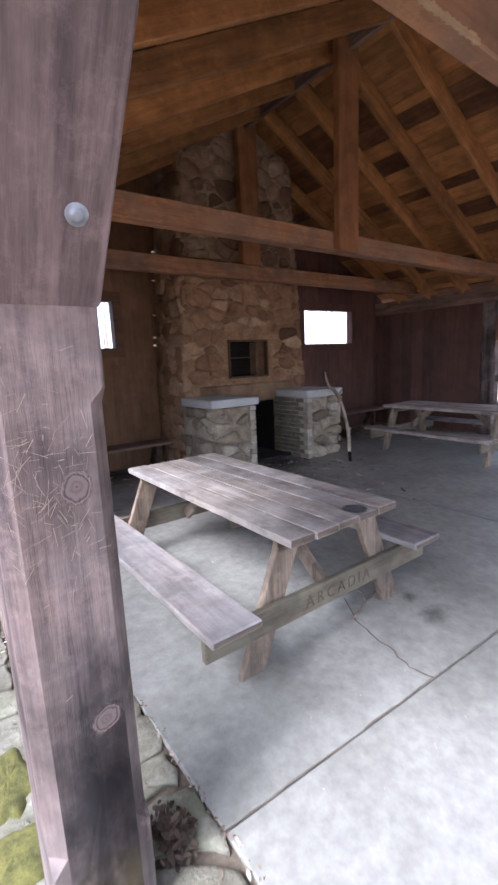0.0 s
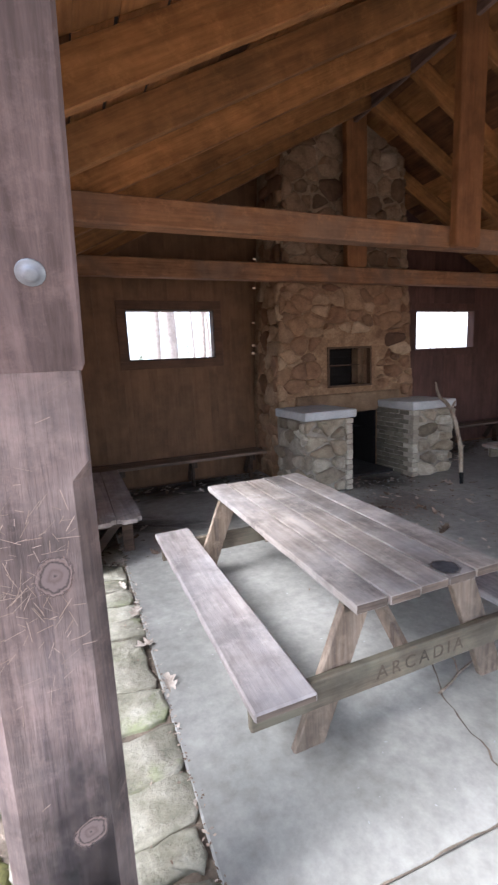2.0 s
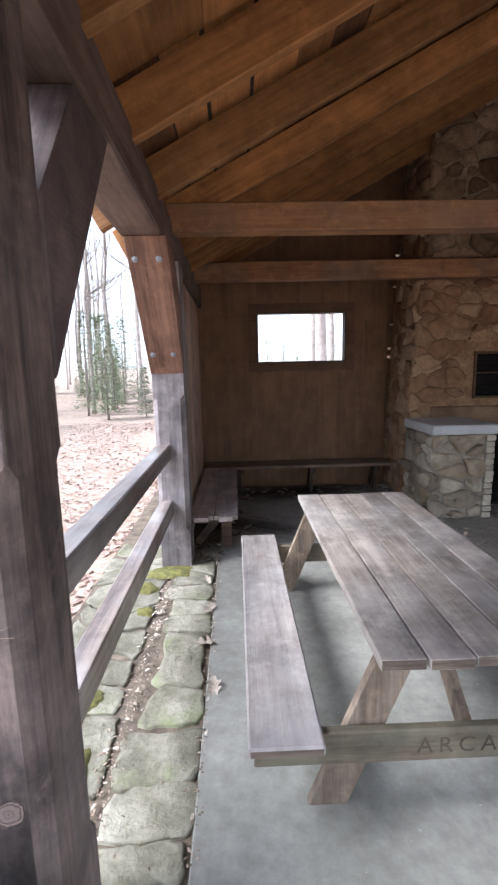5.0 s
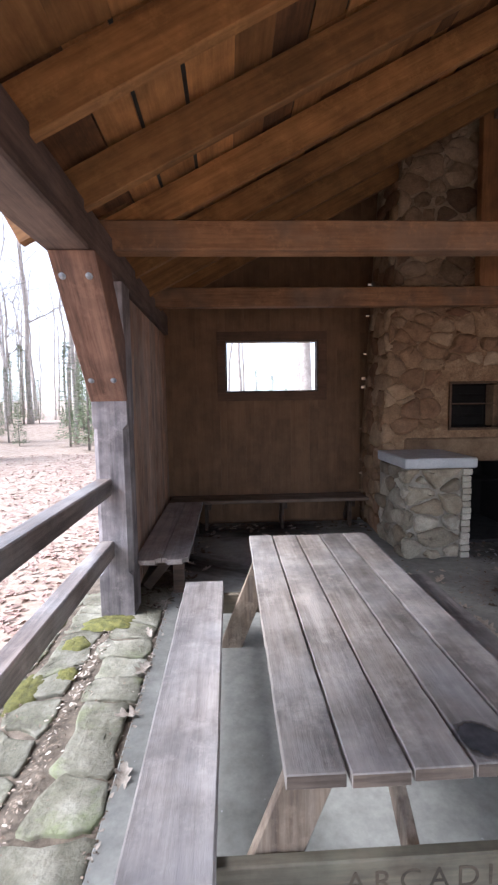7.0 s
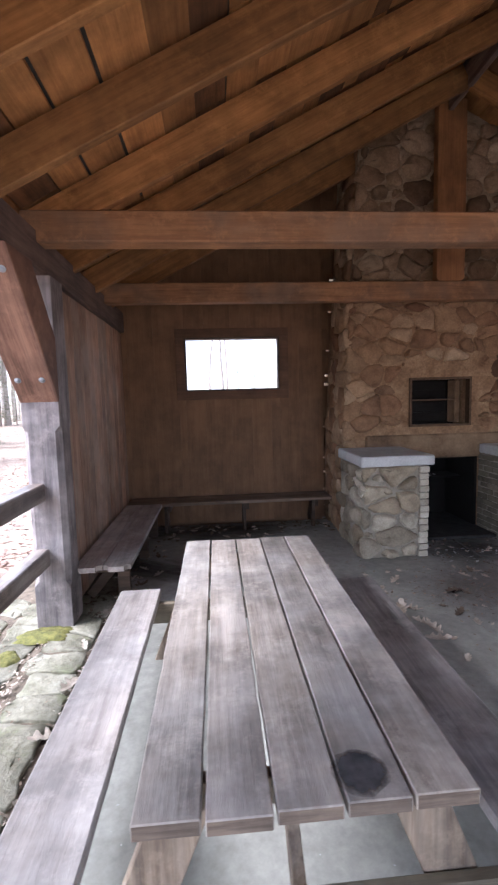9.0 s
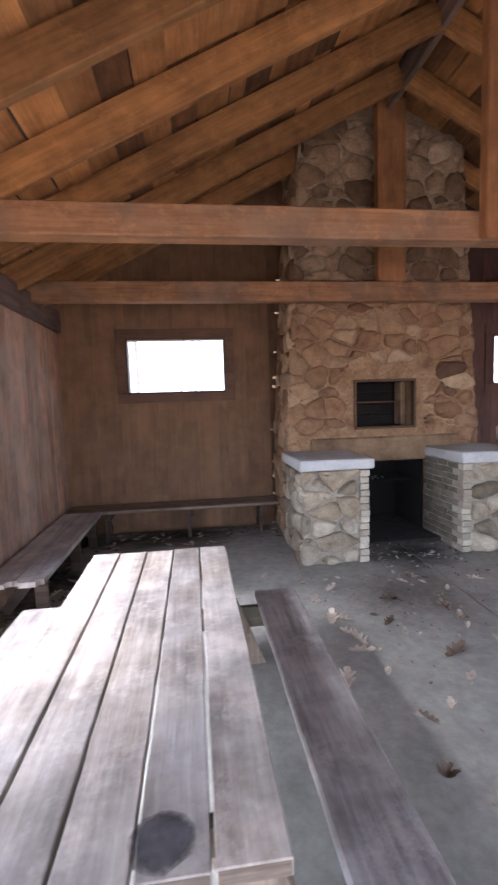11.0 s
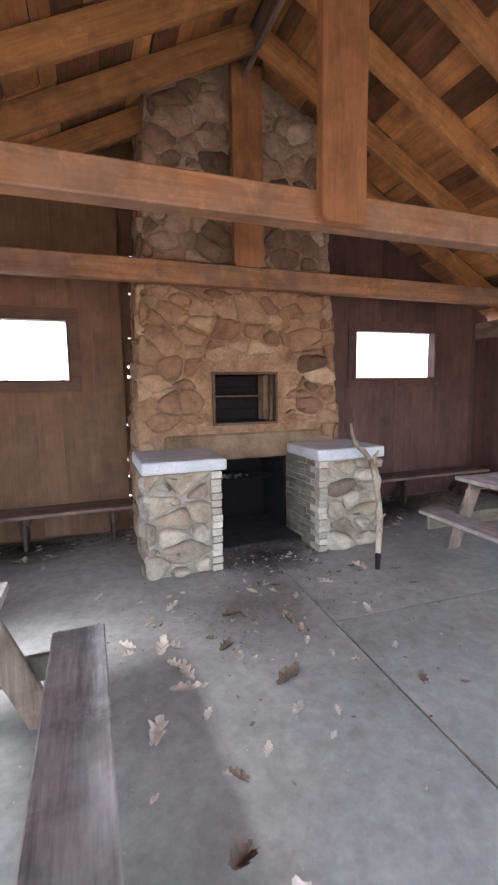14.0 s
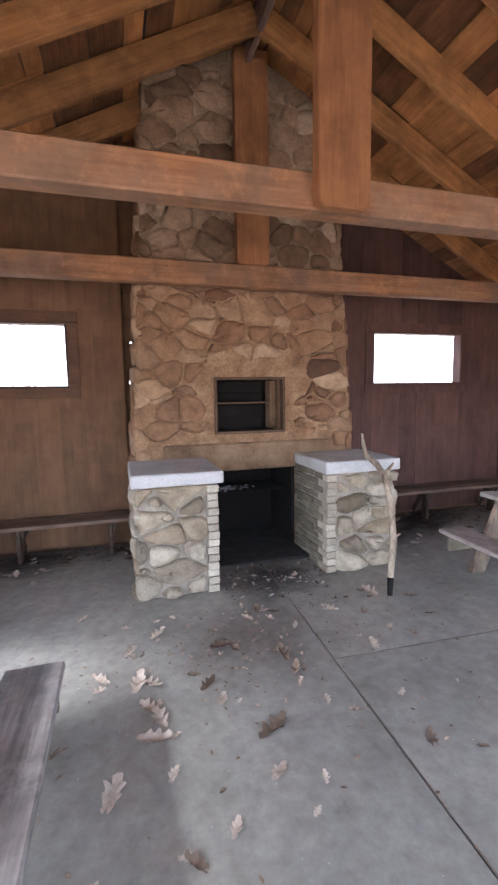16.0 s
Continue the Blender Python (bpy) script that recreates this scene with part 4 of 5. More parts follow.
part("fork", rod([(5.25, 4.70, 0.94), (5.32, 4.72, 1.0), (5.375, 4.74, 1.045)], [0.024, 0.018, 0.009]), M["stick"], st)
part("knot", rod([(5.20, 4.45, 0.45), (5.25, 4.44, 0.48)], [0.016, 0.007]), M["stick"], st)


# ---- marks on the table, the post and the floor ----
bm = bmesh.new()
random.seed(3)
c0 = bm.verts.new((0, 0, 0.0015))
ring = [bm.verts.new(((0.082 + random.uniform(-0.006, 0.006)) * math.cos(a) * 0.9, (0.07 + random.uniform(-0.006, 0.006)) * math.sin(a), 0)) for a in [2 * math.pi * k / 22 for k in range(22)]]
for k in range(22):
    bm.faces.new((c0, ring[k], ring[(k + 1) % 22]))
M["char"] = mineral("charred_wood", [(0.3, (0.03, 0.03, 0.035)), (0.7, (0.13, 0.13, 0.14))], 14, 60, 0.55, 0.004)
bn, bl = M["char"].node_tree.nodes, M["char"].node_tree.links
where = bn.new("ShaderNodeTexCoord")
away = bn.new("ShaderNodeVectorMath")
away.operation = "LENGTH"
bl.new(where.outputs["Object"], away.inputs[0])
blot = tex(bn, bl, "ShaderNodeTexNoise", 38, where.outputs["Object"], 5, 0.6)
both = bn.new("ShaderNodeMath")
both.operation = "MULTIPLY_ADD"
both.inputs[1].default_value = 0.045
bl.new(blot.outputs[0], both.inputs[0])
bl.new(away.outputs["Value"], both.inputs[2])
soft = ramp(bn, [(0.074, (0.88,) * 3), (0.104, (0, 0, 0))])
bl.new(both.outputs[0], soft.inputs[0])
bl.new(soft.outputs[0], bn["Principled BSDF"].inputs["Alpha"])
burn = part("burn_mark", bm, M["char"], table, "round black burn mark on the table top")
burn.location = (0.143, -0.915, 0.7235)
words = bpy.data.curves.new("carved_letters", "FONT")
words.body, words.size, words.extrude, words.space_character = "ARCADIA", 0.095, 0.0006, 1.4
M["carved"] = wood("carved_groove", (0.07, 0.054, 0.036), (0.155, 0.122, 0.083), "x", knots=0)
words.materials.append(M["carved"])
carved = tagged(new("carved_letters", words), "word ARCADIA carved into the crossbar")
carved.parent = table
carved.matrix_basis = pose(-0.235, -0.9055, 0.258, 90, 0, 0)


def stroke(bm, p, q, w, y):
    p, q = Vector(p), Vector(q)
    s = Vector((-(q - p).y, (q - p).x)).normalized() * w / 2
    bm.faces.new([bm.verts.new((v.x, y, v.y)) for v in (p - s, q - s, q + s, p + s)])


bm = bmesh.new()
random.seed(14)
stroke(bm, (0.175, 1.60), (0.215, 1.66), 0.003, 1.0485)
stroke(bm, (0.17, 1.655), (0.22, 1.605), 0.003, 1.0485)
for k in range(150):
    x, z = random.uniform(0.185, 0.37), random.choice((random.gauss(1.36, 0.05), random.gauss(1.22, 0.06), random.gauss(1.3, 0.18)))
    a, h = random.choice((1.2, 1.9, 0.2, 0.7, 2.5)) + random.uniform(-0.3, 0.3), random.uniform(0.012, 0.045)
    stroke(bm, (x, z), (x + h * math.cos(a), z + h * math.sin(a)), random.uniform(0.0007, 0.0016), 1.0485)
M["scratch"] = wood("fresh_scratch", (0.40, 0.29, 0.22), (0.58, 0.46, 0.38), "z", knots=0)
tagged(part("scratch", bm, M["scratch"], near_post, "pale scratched letters and lines"), kind="stuff")


def knot_material(name):
    """Growth rings round a knot, in a disc one metre in radius, fading into the wood round it."""
    m, n, l, p = nodes(name)
    c = n.new("ShaderNodeTexCoord").outputs["Object"]
    r = n.new("ShaderNodeVectorMath")
    r.operation = "LENGTH"
    l.new(c, r.inputs[0])
    w = tex(n, l, "ShaderNodeTexNoise", 2.2, c, 4, 0.6)
    s = n.new("ShaderNodeMath")
    s.operation = "MULTIPLY_ADD"
    s.inputs[1].default_value = 0.45
    l.new(w.outputs[0], s.inputs[0])
    l.new(r.outputs["Value"], s.inputs[2])
    wood_, dark_ = (0.14, 0.103, 0.094), (0.03, 0.021, 0.018)
    rings = ramp(n, [(0.22, dark_), (0.30, wood_), (0.46, (0.10, 0.07, 0.06)), (0.56, wood_), (0.70, wood_), (0.77, dark_), (0.84, (0.16, 0.115, 0.1)), (1.0, (0.17, 0.125, 0.112))])
    l.new(s.outputs[0], rings.inputs[0])
    l.new(rings.outputs[0], p.inputs["Base Color"])
    fade = ramp(n, [(0.86, (1, 1, 1)), (1.08 / 1.1, (0, 0, 0))])
    l.new(s.outputs[0], fade.inputs[0])
    l.new(fade.outputs[0], p.inputs["Alpha"])
    p.inputs["Roughness"].default_value = 0.8
    bump(n, l, p, rings.outputs[0], 0.4, 0.004)
    return m


M["knot"] = knot_material("ringed_knot")
knot_bm = bmesh.new()
bmesh.ops.create_circle(knot_bm, cap_ends=True, segments=28, radius=1.0)
knot_mesh = bpy.data.meshes.new("knot")
knot_bm.to_mesh(knot_mesh)
knot_bm.free()
knot_mesh.materials.append(M["knot"])
for x, z, r, turn in ((0.33, 1.295, 0.050, 0), (0.335, 0.69, 0.046, 130)):
    tagged(shared("knot", knot_mesh, near_post, pose(x, 1.0482, z, 90, 0, 0) @ pose(0, 0, 0, 0, 0, turn) @ Matrix.Diagonal((r, 1.12 * r, 1, 1))), "round ringed knot in the wood")

bm = bmesh.new()
random.seed(8)
up, low = [], []
for k in range(61):
    x = 1.45 + 0.57 * k / 60
    up.append(bm.verts.new((x, 1.048, 2.742 + random.uniform(0.0, 0.014))))
    low.append(bm.verts.new((x, 1.056 + random.uniform(0.0, 0.012), 2.7285)))
edge = [bm.verts.new((1.45 + 0.57 * k / 60, 1.0475, 2.7288)) for k in range(61)]
for k in range(60):
    bm.faces.new((up[k], up[k + 1], edge[k + 1], edge[k]))
    bm.faces.new((edge[k], edge[k + 1], low[k + 1], low[k]))
M["split"] = wood("fresh_split_pine", (0.42, 0.30, 0.17), (0.62, 0.48, 0.30), "x", knots=0)
part("splintered_edge", bm, M["split"], bpy.data.objects["tie_beam.002"], "pale split wood along the beam's edge")

crack_bm = bmesh.new()


def crack(points, w):
    random.seed(len(points))
    side = []
    for i, p in enumerate(points):
        d = Vector(points[min(i + 1, len(points) - 1)]) - Vector(points[max(i - 1, 0)])
        s = Vector((-d.y, d.x)).normalized() * w * random.uniform(0.4, 1.2)
        side.append((crack_bm.verts.new((p[0] + s.x, p[1] + s.y, 0.0012)), crack_bm.verts.new((p[0] - s.x, p[1] - s.y, 0.0012))))
    for a, b in zip(side, side[1:]):
        crack_bm.faces.new((a[0], b[0], b[1], a[1]))


def wander(p, q, n, amp, seed):
    rng = random.Random(seed)
    p, q = Vector(p), Vector(q)
    s = Vector((-(q - p).y, (q - p).x)).normalized()
    return [tuple(p + (q - p) * k / n + s * rng.uniform(-amp, amp) * (0 < k < n)) for k in range(n + 1)]


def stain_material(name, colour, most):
    """A stain, or shade painted under the benches, with a soft ragged rim, in a disc one metre in radius."""
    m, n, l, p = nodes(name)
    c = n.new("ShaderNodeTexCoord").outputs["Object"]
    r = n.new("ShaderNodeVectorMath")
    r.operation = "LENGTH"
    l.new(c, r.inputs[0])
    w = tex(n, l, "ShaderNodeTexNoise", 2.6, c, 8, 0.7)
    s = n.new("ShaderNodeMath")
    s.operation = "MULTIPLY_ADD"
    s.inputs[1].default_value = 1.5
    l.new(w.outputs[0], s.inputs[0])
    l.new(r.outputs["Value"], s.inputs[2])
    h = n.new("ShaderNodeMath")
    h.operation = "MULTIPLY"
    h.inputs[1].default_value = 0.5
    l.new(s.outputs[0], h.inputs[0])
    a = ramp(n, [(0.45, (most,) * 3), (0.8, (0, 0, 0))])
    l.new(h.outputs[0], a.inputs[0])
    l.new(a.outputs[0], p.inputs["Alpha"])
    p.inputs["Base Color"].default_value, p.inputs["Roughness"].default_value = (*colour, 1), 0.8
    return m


disc = bmesh.new()
bmesh.ops.create_circle(disc, cap_ends=True, segments=28, radius=1.0)
disc_mesh = bpy.data.meshes.new("stain")
disc.to_mesh(disc_mesh)
disc.free()
for nm, colour, most, spots_ in (("damp_stain", (0.10, 0.095, 0.09), 0.5, ((2.37, 1.35, 0.16, 0.10), (2.43, 1.56, 0.10, 0.06))),
                                  ("leaf_stain", (0.17, 0.115, 0.095), 0.3, ((3.75, 4.05, 0.8, 0.55),)),
                                  # wall dirt, with the shade under the wall benches painted in
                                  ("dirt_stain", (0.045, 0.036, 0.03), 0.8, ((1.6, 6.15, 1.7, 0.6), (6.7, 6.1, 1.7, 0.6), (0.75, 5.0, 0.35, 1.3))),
                                  ("ash_stain", (0.035, 0.033, 0.032), 0.75, ((4.25, 5.0, 0.75, 0.55),))):
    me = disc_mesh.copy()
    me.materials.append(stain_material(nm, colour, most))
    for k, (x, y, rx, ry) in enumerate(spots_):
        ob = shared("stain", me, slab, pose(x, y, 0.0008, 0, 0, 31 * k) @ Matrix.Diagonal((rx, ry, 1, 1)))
        tagged(ob, "dark soft-edged patch of stain and painted shade on the concrete")

def post_stain(name, material, label, x, z, rx, rz, y):
    """A stain on the south face of the near post, no wider than that face."""
    bm = bmesh.new()
    a, b, c, d = max(0.204 - x, -rx) / rx, min(0.381 - x, rx) / rx, max(0.0 - z, -rz) / rz, 1.0
    bm.faces.new([bm.verts.new((u, v, 0)) for u, v in ((a, c), (b, c), (b, d), (a, d))])
    ob = part(name, bm, material, near_post, label)
    ob.matrix_basis = pose(x, y, z, 90, 0, 0) @ Matrix.Diagonal((rx, rz, 1, 1))


dark = stain_material("dark_weather_stain", (0.03, 0.025, 0.026), 0.75)
for x, z, rx, rz in ((0.37, 0.56, 0.13, 0.48), (0.29, 0.46, 0.26, 0.34)):
    post_stain("stain", dark, "dark weather stain running down the post", x, z, rx, rz, 1.0484)
algae = stain_material("damp_algae", (0.085, 0.064, 0.018), 0.97)
post_stain("damp_moss", algae, "olive-brown algae on the foot of the post", 0.30, 0.0, 0.30, 0.34, 1.0478)

crack(wander((1.878, 1.056), (1.85, 1.175), 4, 0.006, 1) + wander((1.87, 1.21), (1.965, 1.62), 9, 0.012, 2) + wander((2.0, 1.66), (2.1, 1.82), 4, 0.008, 3), 0.0045)
crack(wander((0.69, joint_y(0.69, 0)), (6.0, joint_y(6.0, 0)), 110, 0.004, 4), 0.004)
crack(wander((joint_x(1.2), 1.2), (joint_x(4.8), 4.8), 50, 0.003, 5), 0.003)
crack(wander((4.23, joint_y(4.23, 1)), (8.4, joint_y(8.4, 1)), 60, 0.003, 6), 0.004)
part("crack", crack_bm, M["soil"], slab, "dark hairline cracks filled with grit")

# ---- flagstone border along the open side ----
border = tagged(new("pavement_border"), "mossy irregular flagstones along the slab edge", "paving", "", "structure")
random.seed(17)


def slab_outline(corner, rng):
    """An uneven flagstone: wandering split edges between the corners, the corners worn round."""
    pts = []
    for a, b in zip(corner, corner[1:] + corner[:1]):
        n = max(3, int(math.dist(a, b) / 0.05))
        nx, ny = (b[1] - a[1]) / math.dist(a, b), (a[0] - b[0]) / math.dist(a, b)
        bow, drift = rng.uniform(-0.02, 0.02), 0.0
        for k in range(n):
            f = k / n
            drift = 0.6 * drift + rng.uniform(-0.012, 0.012)
            j = drift + bow * math.sin(math.pi * f) - (0.02 if k == 0 else 0.0)
            pts.append((a[0] + (b[0] - a[0]) * f + nx * j, a[1] + (b[1] - a[1]) * f + ny * j))
    return pts


rng = random.Random(18)
for lo, hi, long in ((0.335, 0.685, 0.36), (0.0, 0.27, 0.34), (-0.30, -0.04, 0.4)):
    y, slant = YF, 0.0
    while y < 4.3:
        h = long * rng.uniform(0.6, 1.5)
        skew = rng.uniform(-0.1, 0.1)
        g = rng.uniform(0.006, 0.018)
        a, b = lo + rng.uniform(-0.05, 0.04), hi + rng.uniform(-0.035, 0.025)
        corner = [(a, y - slant + g), (b, y + slant + g), (b + rng.uniform(-0.03, 0.01), y + h + skew - g), (a + rng.uniform(-0.02, 0.04), y + h - skew - g)]
        pieces = [corner]
        if h > 0.33 and rng.random() < 0.6:
            # a stone split across by frost
            f, e = rng.uniform(0.35, 0.65), rng.uniform(-0.08, 0.08)
            cut = [tuple(p + (q - p) * (f + w) for p, q in zip(corner[i], corner[j])) for i, j, w in ((1, 2, e), (0, 3, -e))]
            pieces = [[corner[0], corner[1], (cut[0][0], cut[0][1] - 0.005), (cut[1][0], cut[1][1] - 0.005)], [(cut[1][0], cut[1][1] + 0.005), (cut[0][0], cut[0][1] + 0.005), corner[2], corner[3]]]
        for q in pieces:
            poly = slab_outline(q, rng)
            me, cx, cy = stone_mesh(poly, rng.uniform(0.010, 0.015), -0.002, rng, ((1.0, -0.05), (0.997, 0.55), (0.98, 0.95), (0.86, 1.05), (0.4, 1.0)), 0.003)
            me.materials.append(M["flag"])
            shared("flagstone", me, border, pose(cx, cy, rng.uniform(-0.016, -0.009) - 0.03 * max(0.0, 0.2 - cx), rng.uniform(-1, 1), rng.uniform(-1, 1)) @ Matrix(((1, 0, 0, 0), (0, 0, 1, 0), (0, -1, 0, 0), (0, 0, 0, 1))))
        y, slant = y + h, skew
M["moss"] = mineral("green_moss", [(0.3, (0.075, 0.078, 0.025)), (0.7, (0.21, 0.20, 0.055))], 18, 140, 1.0, 0.015)
random.seed(23)
def moss_patch(cx, cy, rx, ry, z):
    """A low cushion of moss with a ragged rim."""
    bm = bmesh.new()
    n, rings = 34, 6
    rim = [random.uniform(0.7, 1.1) for _ in range(n)]
    mid = bm.verts.new((cx, cy, z + 0.014))
    prev = None
    for q in range(1, rings + 1):
        f = q / rings
        row = []
        for k in range(n):
            a = 2 * math.pi * k / n
            r = f * (0.5 * rim[k] + 0.5 * rim[(k + 1) % n])
            row.append(bm.verts.new((cx + rx * r * math.cos(a), cy + ry * r * math.sin(a), z + (0.014 * (1 - f * f) + random.uniform(-0.003, 0.005)) * (q < rings) - 0.012 * (q == rings))))
        for k in range(n):
            bm.faces.new((mid, row[k], row[(k + 1) % n]) if prev is None else (prev[k], row[k], row[(k + 1) % n], prev[(k + 1) % n])).smooth = True
        prev = row
    tagged(part("moss_patch", bm, M["moss"]), "yellow-green moss cushion on the flagstones", "moss", "moss cushions")


for q in ((0.10, 1.46, 0.17, 0.13, -0.018), (0.13, 1.78, 0.10, 0.2, -0.02), (0.30, 3.78, 0.2, 0.06, -0.018), (0.08, 0.98, 0.11, 0.2, -0.02), (-0.02, 1.15, 0.12, 0.2, -0.025), (0.02, 0.75, 0.16, 0.30, -0.03), (0.30, 0.93, 0.16, 0.07, -0.02), (0.27, 3.70, 0.2, 0.10, -0.016), (0.13, 3.45, 0.10, 0.12, -0.022), (0.0, 2.95, 0.10, 0.2, -0.03), (0.06, 2.25, 0.10, 0.12, -0.03), (-0.05, 1.6, 0.08, 0.15, -0.03), (0.2, 3.1, 0.07, 0.08, -0.022), (-0.25, 0.5, 0.2, 0.4, -0.08), (-0.3, 1.3, 0.15, 0.3, -0.08)):
    moss_patch(*q[:4], q[4] + 0.026)

# ---- leaves, twigs and grit ----
def leaf_mesh(name, seed, length, material):
    """A dry lobed oak leaf: a stalk, uneven pointed lobes on both sides, the blade cupped and curled up at the tip."""
    rng = random.Random(seed)
    bm = bmesh.new()
    n = 15
    curl, cup, bend = rng.uniform(0.3, 0.9), rng.uniform(0.25, 0.8), rng.uniform(-0.5, 0.5)
    rows = []
    for k in range(n):
        f = k / (n - 1)
        swell = length * 0.27 * math.sin(math.pi * min(f * 0.9 + 0.07, 1)) ** 0.8
        x = (f - 0.5) * length
        lift = curl * length * max(0.0, f - 0.45) ** 2
        row = []
        for s in (-1, 0, 1):
            w = 0.0 if s == 0 else swell * ((1.0 if (k + (s > 0)) % 4 in (1, 2) else 0.58) + rng.uniform(-0.2, 0.2)) + 0.002
            ahead = 0.035 * length if s and w > 0.7 * swell else 0.0
            row.append(bm.verts.new((x + ahead, s * w + bend * length * f * f * 0.3, lift + cup * w * w / max(length * 0.3, 0.01) + abs(s) * rng.uniform(0, 0.06) * w)))
        rows.append(row)
    for p, q in zip(rows, rows[1:]):
        for j in (0, 1):
            bm.faces.new((p[j], p[j + 1], q[j + 1], q[j])).smooth = True
    lo = min(v.co.z for v in bm.verts)
    for v in bm.verts:
        v.co.z -= lo - 0.002
    me = bpy.data.meshes.new(name)
    bm.to_mesh(me)
    bm.free()
    me.materials.append(material)
    return me


M["leaf_dark"] = mineral("dirty_leaf_scraps", [(0.3, (0.16, 0.125, 0.095)), (0.7, (0.36, 0.295, 0.235))], 14, 60, 0.95, 0.004, vary=0.5)
LEAVES = [leaf_mesh("dead_leaf", k, 0.125 + 0.012 * (k % 4), M["leaf"]) for k in range(9)]
LEAVES += [leaf_mesh("dead_leaf", 20 + k, 0.12 + 0.012 * k, M["leaf_dark"]) for k in range(4)]
random.seed(31)


def lay_leaf(x, y, z=0.0, big=1.0):
    ob = new("dead_leaf", LEAVES[random.randrange(13)])
    ob.matrix_basis = pose(x, y, z, random.uniform(-8, 8), random.uniform(-8, 8), random.uniform(0, 360)) @ Matrix.Scale(0.82 * big * random.uniform(0.8, 1.2), 4)
    return tagged(ob, "dry curled brown oak leaf on the floor", "leaf", "fallen leaves")


for x, y, big in ((2.61, 4.68, 1.2), (2.96, 4.14, 0.9), (2.93, 4.45, 0.8), (3.15, 4.30, 1.0), (2.78, 3.88, 1.0), (2.78, 3.79, 0.7), (2.99, 3.79, 1.4), (3.06, 3.76, 1.2), (3.04, 3.57, 1.0), (3.09, 3.46, 1.1),
                  (3.05, 3.34, 1.1), (2.86, 3.07, 1.45), (3.12, 3.10, 1.0), (3.39, 3.65, 1.0), (3.44, 3.51, 1.1), (3.64, 3.21, 1.3), (3.58, 2.97, 1.3), (3.33, 2.77, 1.0), (3.16, 2.69, 1.0), (3.56, 4.02, 1.3), (3.63, 3.97, 1.2),
                  (3.93, 3.81, 1.3), (3.90, 3.85, 1.1), (3.94, 4.43, 1.2), (3.98, 4.40, 1.0), (4.05, 4.35, 0.8), (3.83, 4.33, 0.9), (4.49, 4.25, 1.1), (4.88, 4.46, 1.3), (4.95, 4.43, 1.3), (5.22, 4.26, 1.0), (4.11, 3.21, 0.9),
                  (4.0, 3.33, 0.7), (4.55, 3.72, 1.0), (4.36, 2.92, 0.7), (4.57, 2.81, 0.6), (3.33, 3.77, 0.9), (2.13, 5.52, 0.9), (4.78, 3.89, 0.8), (3.94, 3.64, 0.8), (3.06, 2.37, 1.5), (3.23, 2.15, 1.4),
                  (6.21, 5.44, 1.0), (0.67, 2.70, 1.0), (0.66, 3.12, 1.1), (0.73, 2.30, 1.2), (0.62, 3.55, 0.9)):
    lay_leaf(x, y, 0.0, big)
for k in range(22):
    lay_leaf(random.uniform(2.55, 5.2), random.uniform(2.6, 4.7), 0, random.uniform(0.3, 0.6))
for k in range(16):
    lay_leaf(random.gauss(3.75, 0.5), random.gauss(4.2, 0.3), 0, 0.6)
for k in range(40):
    lay_leaf(random.uniform(0.9, 3.0), random.uniform(5.7, 6.4), 0, 0.8)
for k in range(25):
    lay_leaf(random.uniform(5.6, 8.2), random.uniform(5.0, 6.4), 0, 0.8)
for k in range(30):
    lay_leaf(random.uniform(0.45, 1.0), random.uniform(3.95, 6.3), 0.0, 0.8)
for k in range(26):
    lay_leaf(random.uniform(3.8, 4.7), random.uniform(4.7, 5.6), 0.0, 0.6)


def scatter(name, label, category, material, count, place, size, seed):
    """Many small flat flakes, one object."""
    rng = random.Random(seed)
    bm = bmesh.new()
    for k in range(count):
        x, y, z = place(rng)
        L = size * rng.uniform(0.5, 1.4)
        m = pose(x, y, z, rng.uniform(-25, 25), rng.uniform(-25, 25), rng.uniform(0, 360))
        v = [bm.verts.new(m @ Vector(q)) for q in ((-L, 0, 0), (-0.2 * L, -0.45 * L, 0.1 * L), (0.6 * L, -0.3 * L, 0.15 * L), (L, 0, 0.05 * L), (0.5 * L, 0.4 * L, 0.18 * L), (-0.3 * L, 0.42 * L, 0.1 * L))]
        bm.faces.new(v)
    return tagged(part(name, bm, material), label, category, "", "stuff")


def outside(rng):
    while True:
        x, y = -0.05 - rng.expovariate(0.30), rng.uniform(-4, 16)
        if x < -0.05 or y > 7.1:
            return x, y, ground_height(x, y) + 0.012


M["red_leaf"] = mineral("red_brown_leaf", [(0.3, (0.40, 0.25, 0.205)), (0.7, (0.60, 0.46, 0.40))], 12, 50, 0.85, 0.004, vary=0.25)
scatter("leaf_litter", "red-brown fallen leaves on the ground outside", "leaf litter", M["red_leaf"], 16000, outside, 0.042, 41)
scatter("border_litter", "leaf scraps and grit between the flagstones", "leaf litter", M["leaf_dark"], 2600, lambda r: (r.choice((r.gauss(0.3, 0.025), r.gauss(0.3, 0.035), r.gauss(0.30, 0.03), r.gauss(0.69, 0.012), r.gauss(-0.02, 0.03), r.uniform(-0.1, 0.66))), r.uniform(-1.8, 4.4), 0.0), 0.009, 42)
scatter("border_scraps", "pale broken leaf scraps in the joints of the flagstones", "leaf litter", M["leaf"], 240, lambda r: (r.choice((r.gauss(0.3, 0.04), r.gauss(0.31, 0.03), r.gauss(0.69, 0.015))), r.choice((r.uniform(-1.8, 4.4), r.gauss(3.2, 0.4))), 0.002), 0.013, 52)
